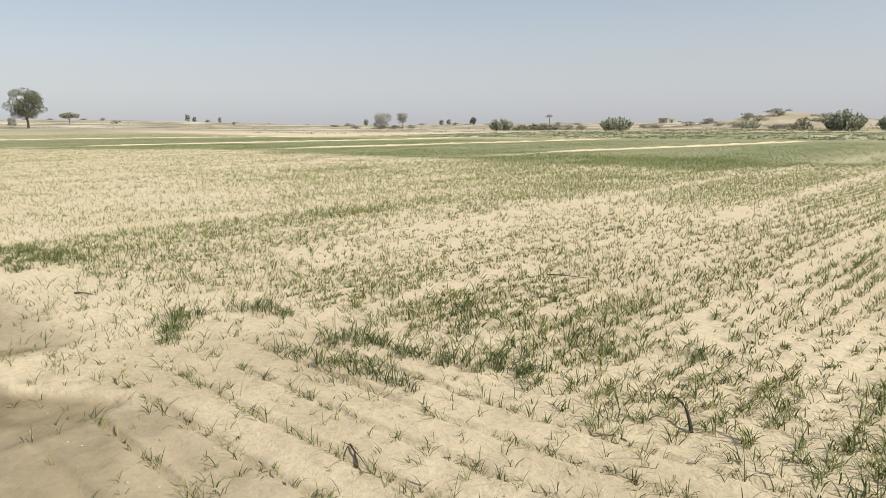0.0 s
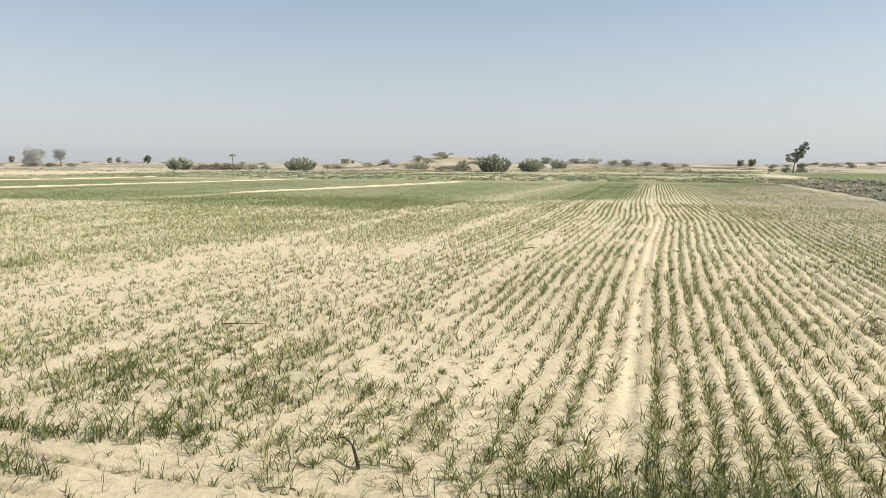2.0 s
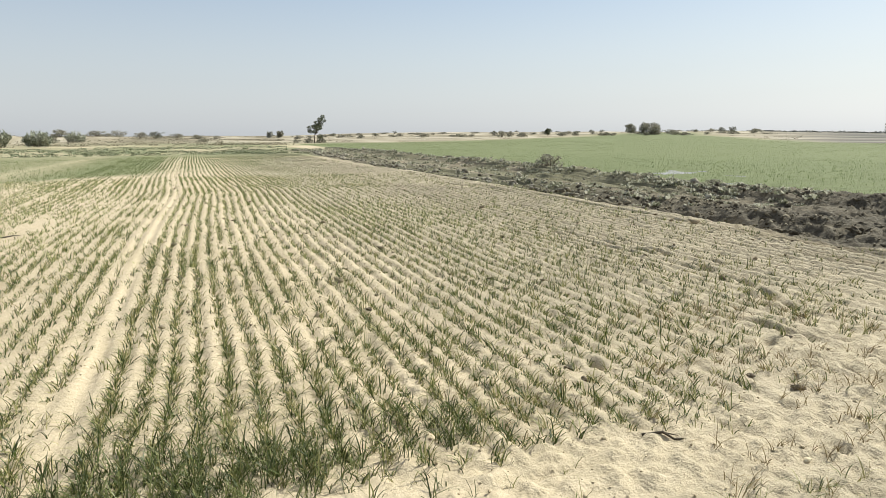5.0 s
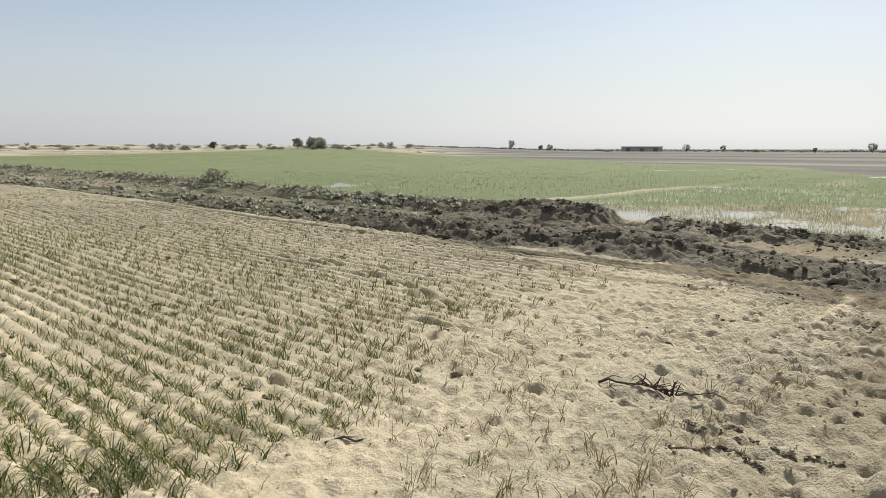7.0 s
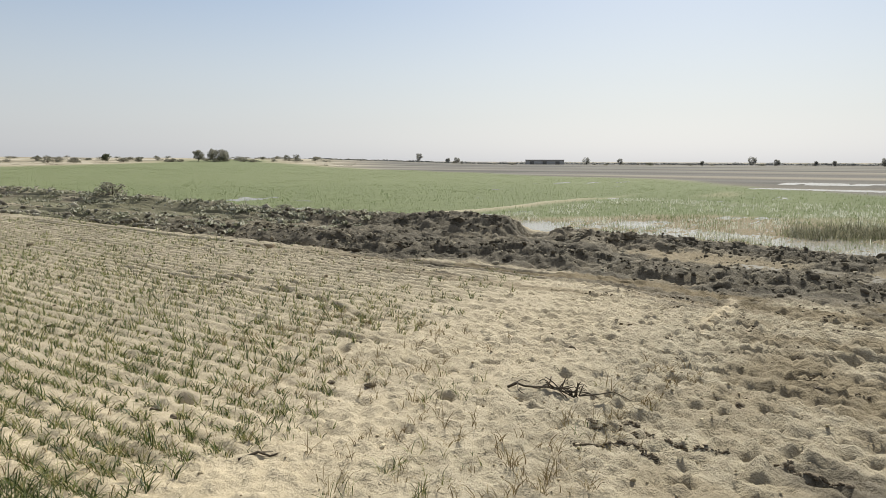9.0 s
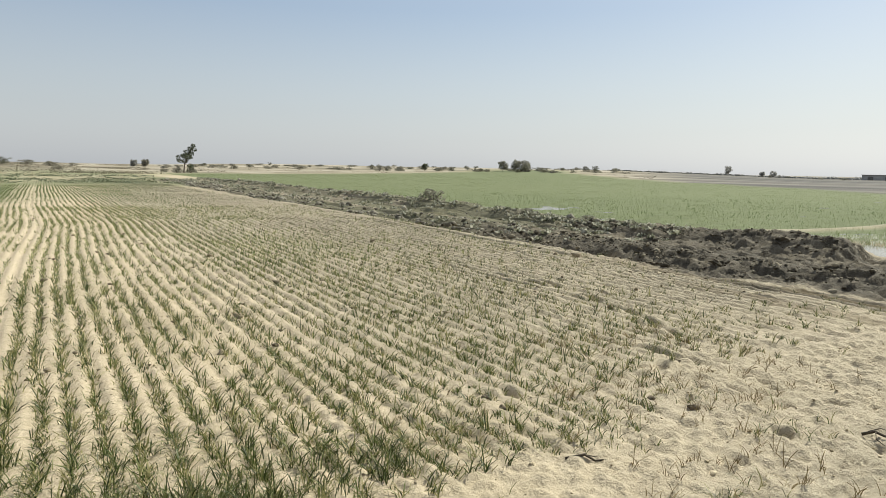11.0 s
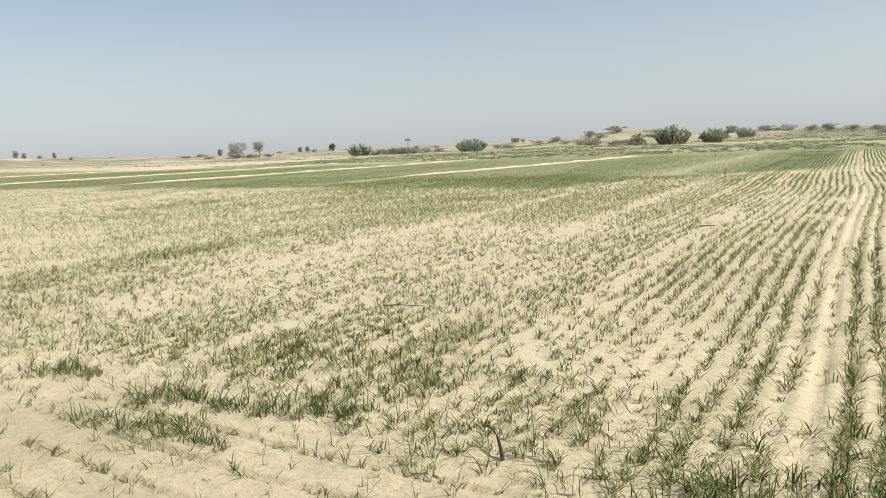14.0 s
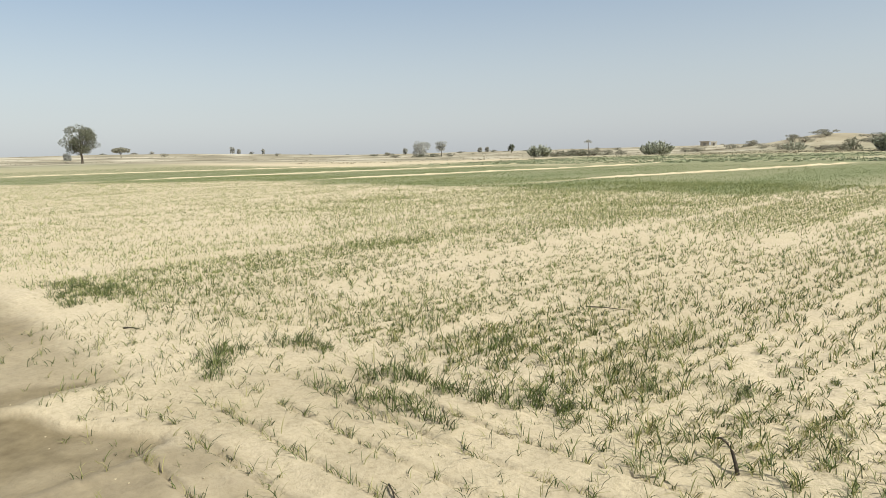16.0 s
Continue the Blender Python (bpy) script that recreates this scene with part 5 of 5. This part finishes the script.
LEANING = ((0.30, 0.92, 0.085), (0.36, 0.80, 0.095), (0.24, 0.82, 0.10), (0.14, 0.70, 0.12), (0.26, 0.66, 0.11), (0.00, 0.56, 0.12), (-0.15, 0.55, 0.08), (-0.18, 0.43, 0.08),
           (0.13, 0.52, 0.12), (0.04, 0.40, 0.10), (0.22, 0.54, 0.08), (0.19, 0.25, 0.10), (0.28, 0.22, 0.07), (-0.08, 0.40, 0.08))


def tree(label, az, dist, tall, wide, clear=0.3, form="round", leaves=1500, leaf=0.16, mat=None, category="tree", group="trees on the plain"):
    """A tapered trunk with limbs and a crown of leaf clumps."""
    x, y = dist * math.sin(radians(az)), dist * math.cos(radians(az))
    root = tagged(new("tree"), label, category, group)
    root.location = (x, y, ground_z(x, y) - 0.05)
    lean = 0.06 * tall if form == "leaning" else 0.02 * tall * float(rng.normal())
    fork = (lean * 0.5, 0.0, tall * clear)
    centres, radii = [], []
    if form == "leaning":
        for dx, dz, r in LEANING:
            centres.append((dx * tall, float(rng.uniform(-0.12, 0.12)) * tall, dz * tall))
            radii.append(r * tall)
    for n in range({"umbrella": 13, "leaning": 0}.get(form, 34)):
        a = n * 2.4 + float(rng.uniform(-0.4, 0.4))
        if form == "umbrella":
            k = math.sqrt((n + 0.5) / 13)
            centres.append((0.42 * wide * k * math.cos(a), 0.42 * wide * k * math.sin(a), tall * (0.86 - 0.16 * k)))
            radii.append(wide * 0.17)
        else:
            h = (n * 0.618 + 0.1) % 1 * 0.84 + 0.06
            w = math.sin(math.pi * (0.2 + 0.66 * h)) ** 0.8
            a = float(rng.uniform(0, 2 * math.pi))
            q = math.sqrt(float(rng.uniform(0.15, 1.0)))
            centres.append((0.41 * wide * w * q * math.cos(a), 0.41 * wide * w * q * math.sin(a), tall * (clear + (1 - clear) * h)))
            radii.append(wide * float(rng.uniform(0.12, 0.19)))
    tr = (0.017 if form == "leaning" else 0.028) * min(tall, 1.6 * wide)
    pieces = [tube([(0, 0, 0), (lean * 0.2, 0.01 * tall, tall * clear * 0.5), fork], [tr * 1.3, tr, tr * 0.8], 7)]
    v, f = joined(pieces)
    me = bpy.data.meshes.new("trunk")
    me.from_pydata(v, [], f)
    me.materials.append(BARK)
    under("trunk", me, root)
    for cx_, cy_, cz_ in centres[::2]:
        mid = (0.5 * (fork[0] + cx_), 0.5 * (fork[1] + cy_), 0.45 * fork[2] + 0.55 * cz_)
        v, f = tube([fork, mid, (cx_, cy_, cz_)], [tr * 0.55, tr * 0.35, tr * 0.12], 5)
        me = bpy.data.meshes.new("limb")
        me.from_pydata(v, [], f)
        me.materials.append(BARK)
        under("limb", me, root)
    v, f = leaf_cloud(centres, radii, leaves, leaf)
    under("crown", array_mesh("crown", v, f, mat or LEAF), root)
    return root


tree("dark-green acacia with a round crown on bare trunk", -75.0, 190, 9.2, 8.8, 0.28, "round", 8000, 0.17, OLIVELEAF)
tree("flat-topped grey-green umbrella acacia on the plain", -72.3, 255, 3.6, 5.6, 0.35, "umbrella", 2200, 0.24, GREYLEAF)
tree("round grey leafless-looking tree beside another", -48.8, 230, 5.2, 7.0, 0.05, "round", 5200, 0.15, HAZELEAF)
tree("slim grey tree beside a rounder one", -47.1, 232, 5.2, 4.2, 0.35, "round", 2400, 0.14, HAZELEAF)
tree("small dark tree among low scrub", -41.2, 258, 3.2, 2.8, 0.2, "round", 800, 0.2)
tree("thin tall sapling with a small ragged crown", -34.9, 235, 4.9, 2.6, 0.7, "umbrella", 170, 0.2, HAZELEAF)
tree("ragged leaning dark-green tree standing alone", 9.7, 150, 6.2, 4.8, 0.3, "leaning", 1500, 0.17)
# GREYLEAF puts distance haze into the colour of the next two crowns
tree("round dark tree on pale sand flats", 35.7, 250, 3.8, 4.2, 0.2, "round", 1600, 0.22, GREYLEAF)
tree("flat-topped dark tree on pale sand flats", 37.25, 250, 3.9, 7.4, 0.12, "round", 2400, 0.28, GREYLEAF)
tree("small dark tree on the flats", 29.1, 240, 2.8, 3.0, 0.2, "round", 700, 0.22)
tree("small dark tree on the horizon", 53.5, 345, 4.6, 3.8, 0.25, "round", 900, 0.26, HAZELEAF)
# HAZELEAF and GREYLEAF carry the distance haze in these crowns' colour
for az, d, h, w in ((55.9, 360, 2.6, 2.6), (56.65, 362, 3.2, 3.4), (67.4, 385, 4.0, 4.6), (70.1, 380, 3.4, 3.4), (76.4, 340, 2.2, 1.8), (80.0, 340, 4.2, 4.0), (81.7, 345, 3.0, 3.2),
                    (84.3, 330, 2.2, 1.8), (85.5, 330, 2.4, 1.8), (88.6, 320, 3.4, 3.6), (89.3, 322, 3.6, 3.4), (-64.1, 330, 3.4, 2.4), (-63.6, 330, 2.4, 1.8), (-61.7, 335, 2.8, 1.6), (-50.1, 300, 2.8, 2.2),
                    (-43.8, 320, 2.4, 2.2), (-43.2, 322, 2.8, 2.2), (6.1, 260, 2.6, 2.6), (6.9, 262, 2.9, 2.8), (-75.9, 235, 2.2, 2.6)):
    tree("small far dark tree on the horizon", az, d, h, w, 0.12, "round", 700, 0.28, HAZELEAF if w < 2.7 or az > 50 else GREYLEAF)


def milkweed(az, dist, tall, wide, stems=60):
    """A broad milkweed bush: many upright stems set with thick pale leaves."""
    x, y = dist * math.sin(radians(az)), dist * math.cos(radians(az))
    root = tagged(new("milkweed_bush"), "broad milkweed bush with upright pale-edged leafy stems", "bush", "milkweed bushes")
    root.location = (x, y, ground_z(x, y) - 0.03)
    lv, lf, k = [], [], 0
    for n in range(stems):
        a, q = rng.uniform(0, 2 * math.pi), math.sqrt(rng.random())
        foot = Vector((0.34 * wide * q * math.cos(a), 0.22 * wide * q * math.sin(a), 0))
        h = tall * (1 - 0.5 * q * q) * float(rng.uniform(0.8, 1.08))
        tip = foot + Vector((0.17 * wide * q * math.cos(a), 0.17 * wide * q * math.sin(a), h))
        if n % 3 == 0:
            v, f = tube([foot, foot.lerp(tip, 0.5) + Vector((0, 0, 0.06 * h)), tip], [0.035, 0.025, 0.012], 4)
            me = bpy.data.meshes.new("stem")
            me.from_pydata(v, [], f)
            me.materials.append(BARK)
            under("stem", me, root)
        m = 30
        s = rng.uniform(0.12, 1.05, m)
        p = np.array(foot)[None] + (np.array(tip) - np.array(foot))[None] * s[:, None]
        turn = rng.uniform(0, 2 * math.pi, m)
        bv, bf = blades(p, np.full(m, 0.15 * tall) * rng.uniform(0.7, 1.3, m), np.full(m, 0.075 * tall), rng.uniform(0.4, 0.9, m), turn, 2)
        lv.append(bv)
        lf.append(bf + k)
        k += len(bv)
    under("foliage", array_mesh("foliage", np.concatenate(lv), np.concatenate(lf), MILKLEAF), root)
    return root


for az, d, h, w, st in ((-39.0, 150, 2.6, 6.4, 110), (-29.6, 140, 2.6, 7.2, 120), (-13.4, 125, 2.9, 6.3, 170), (-10.4, 127, 2.5, 4.4, 100), (-19.7, 150, 1.8, 5.0, 60), (-8.0, 160, 2.2, 4.0, 60)):
    milkweed(az, d, h, w, st)


def shrub_kind(seed, mat, label, dense):
    """A low desert shrub about a metre high: twiggy stems and a loose dome of fine leaves."""
    root = tagged(new("desert_shrub"), label, "shrub", "desert shrubs")
    for n in range(7):
        a = n * 0.9 + seed
        v, f = tube([(0, 0, 0), (0.2 * math.cos(a), 0.2 * math.sin(a), 0.35), (0.5 * math.cos(a), 0.5 * math.sin(a), 0.72)], [0.03, 0.02, 0.008], 4)
        me = bpy.data.meshes.new("stem")
        me.from_pydata(v, [], f)
        me.materials.append(BARK)
        under("stem", me, root)
    centres = [(0.62 * math.cos(i * 2.4) * math.sqrt(i / 9), 0.62 * math.sin(i * 2.4) * math.sqrt(i / 9), 0.42 + 0.25 * math.sin(i * 1.7 + seed)) for i in range(10)]
    v, f = leaf_cloud(centres, [0.24 + 0.08 * math.sin(i * 2.1 + seed) for i in range(10)], dense, 0.055, 0.8)
    v[:, 2] = np.maximum(v[:, 2], 0.02)
    under("foliage", array_mesh("foliage", v, f, mat), root)
    return root


kinds = [shrub_kind(0.0, GREYLEAF, "grey-brown dry desert shrub on sand", 900), shrub_kind(1.3, GREYLEAF, "grey-brown dry desert shrub on sand", 700),
         shrub_kind(2.1, OLIVELEAF, "dark olive desert shrub on sand", 900), shrub_kind(3.7, OLIVELEAF, "dark olive desert shrub on sand", 700)]


def shrub(kind, az, dist, tall, wide):
    x, y = dist * math.sin(radians(az)), dist * math.cos(radians(az))
    return copy_thing(kinds[kind], pose(x, y, ground_z(x, y) - 0.08 * tall, 0, 0, float(rng.uniform(0, 360))) @ Matrix.Diagonal((wide / 1.5, wide / 1.5, tall / 0.95, 1)))


for kind, az, d, h, w in ((2, -15.9, 138, 2.8, 4.0), (0, -14.6, 166, 2.0, 6.5), (0, -17.6, 172, 1.6, 6.0), (1, -19.0, 165, 1.4, 4.0), (0, -16.6, 148, 1.3, 6.0), (1, -20.6, 155, 1.6, 4.0), (0, -18.0, 146, 1.2, 5.0),
                          (2, -37.6, 155, 1.7, 4.5), (2, -36.6, 158, 1.6, 4.5), (2, -35.6, 156, 1.9, 5.0), (0, -34.5, 157, 1.8, 4.5), (0, -33.6, 162, 1.5, 4.0), (0, -32.3, 165, 1.3, 3.5),
                          (2, -49.0, 224, 1.3, 5.0), (2, -47.8, 224, 1.4, 5.0), (0, -46.3, 226, 1.3, 4.0), (0, -51.0, 228, 1.2, 4.0), (0, -26.5, 175, 1.2, 4.0), (1, -24.0, 175, 1.5, 4.5), (0, -22.6, 172, 1.8, 4.0),
                          (0, -9.0, 175, 2.0, 4.5), (0, -6.6, 178, 1.7, 4.5), (1, -5.1, 176, 1.9, 4.0), (0, -3.6, 180, 1.5, 4.0), (2, -2.4, 178, 1.8, 4.0), (0, -1.0, 180, 1.4, 3.6), (0, 0.6, 178, 1.3, 4.0), (1, 2.0, 182, 1.1, 3.0),
                          (0, 9.2, 149, 1.4, 2.4), (2, 10.2, 151, 1.6, 2.6), (0, 8.3, 158, 0.9, 2.0), (0, 18.6, 240, 1.3, 5.0), (2, 21.9, 238, 1.4, 5.0), (0, 25.3, 236, 2.6, 4.2), (0, 25.9, 238, 2.2, 3.6), (0, 27.1, 238, 2.0, 4.0),
                          (0, 30.3, 240, 1.6, 3.0), (2, 31.4, 244, 2.0, 3.0), (0, 33.3, 246, 1.3, 3.0), (0, 38.6, 262, 1.8, 4.6), (2, 42.5, 300, 2.0, 3.6), (2, 43.3, 300, 2.4, 3.4), (0, 45.0, 300, 1.6, 6.0), (0, 16.2, 238, 1.2, 4.0)):
    shrub(kind, az, d, h, w)
for n in range(46):
    shrub((0, 1, 0, 2)[n % 4], 8.5 + 0.82 * n + float(rng.uniform(-0.5, 0.5)), float(rng.uniform(236, 300)), float(rng.uniform(0.7, 1.7)), float(rng.uniform(2.0, 5.0)))
for n in range(90):
    az = float(rng.uniform(-80, 92))
    d = float(rng.uniform(235, 420))
    if -24 < az < 4:
        d = float(rng.uniform(150, 200))
    if az > 48:
        d = float(rng.uniform(330, 460))
    shrub(n % 4 if n % 3 else 0, az, d, float(rng.uniform(0.6, 1.7)), float(rng.uniform(1.6, 4.6)))
for n, kd in enumerate(kinds):
    az, d = (-27.4, -21.8, 13.5, 40.6)[n], (180, 160, 230, 280)[n]
    x, y = d * math.sin(radians(az)), d * math.cos(radians(az))
    kd.matrix_basis = pose(x, y, ground_z(x, y) - 0.05) @ Matrix.Diagonal((1.8, 1.8, 1.4, 1))

# a shrub rooted on the bank
bank_shrub = copy_thing(kinds[0], pose(14.3, 24.4, ground_z(14.3, 24.4) - 0.03, 0, 0, 40) @ Matrix.Diagonal((0.5, 0.5, 0.5, 1)))
tagged(bank_shrub, "small grey shrub growing on the mud bank", "shrub", "bank shrubs")
for x, y, sc in ((13.9, 14.4, 0.3), (13.6, 17.0, 0.34), (14.0, 19.0, 0.3)):
    copy_thing(bank_shrub, pose(x, y, ground_z(x, y) - 0.02, 0, 0, 70 * x) @ Matrix.Diagonal((sc * 1.6, sc * 1.6, sc, 1)))


# ---- far buildings ----
def box(x0, y0, z0, x1, y1, z1):
    v = [(x0, y0, z0), (x1, y0, z0), (x1, y1, z0), (x0, y1, z0), (x0, y0, z1), (x1, y0, z1), (x1, y1, z1), (x0, y1, z1)]
    return v, [(0, 3, 2, 1), (4, 5, 6, 7), (0, 1, 5, 4), (1, 2, 6, 5), (2, 3, 7, 6), (3, 0, 4, 7)]


def piece(name, boxes, mat, parent, label=""):
    v, f = joined(boxes)
    me = bpy.data.meshes.new(name)
    me.from_pydata(v, [], f)
    me.materials.append(mat)
    return under(name, me, parent, label)


def shed(label, az, dist, long, deep, tall, wall, roof, doors):
    x, y = dist * math.sin(radians(az)), dist * math.cos(radians(az))
    root = tagged(new("farm_building"), label, "building", "far buildings")
    root.matrix_basis = pose(x, y, ground_z(x, y) - 0.15, 0, 0, -az)
    h = tall
    front = []
    w = long / doors
    for n in range(doors):
        a = -long / 2 + n * w
        front += [box(a, -deep / 2, 0, a + 0.34 * w, -deep / 2 + 0.3, h), box(a + 0.66 * w, -deep / 2, 0, a + w, -deep / 2 + 0.3, h), box(a + 0.34 * w, -deep / 2, 0.72 * h, a + 0.66 * w, -deep / 2 + 0.3, h)]
        piece("door", [box(a + 0.34 * w, -deep / 2 + 0.12, 0.05, a + 0.66 * w, -deep / 2 + 0.2, 0.72 * h)], DOORSHEET, root)
    piece("wall", front + [box(-long / 2, deep / 2 - 0.3, 0, long / 2, deep / 2, h), box(-long / 2, -deep / 2 + 0.3, 0, -long / 2 + 0.3, deep / 2 - 0.3, h), box(long / 2 - 0.3, -deep / 2 + 0.3, 0, long / 2, deep / 2 - 0.3, h)], wall, root)
    piece("roof", [box(-long / 2 - 0.4, -deep / 2 - 0.5, h + 0.003, long / 2 + 0.4, deep / 2 + 0.4, h + 0.22)], roof, root)
    return root


shed("long low grey farm shed on the horizon", 64.0, 400, 22.0, 8.0, 2.7, SHEET, SHEET, 3)
shed("small flat-roofed mud-walled hut far off", -25.85, 330, 3.8, 4.0, 2.0, BRICKWALL, BRICKWALL, 1)
shed("small whitewashed hut far off", -25.2, 332, 2.6, 3.0, 1.9, PLASTER, PLASTER, 1)
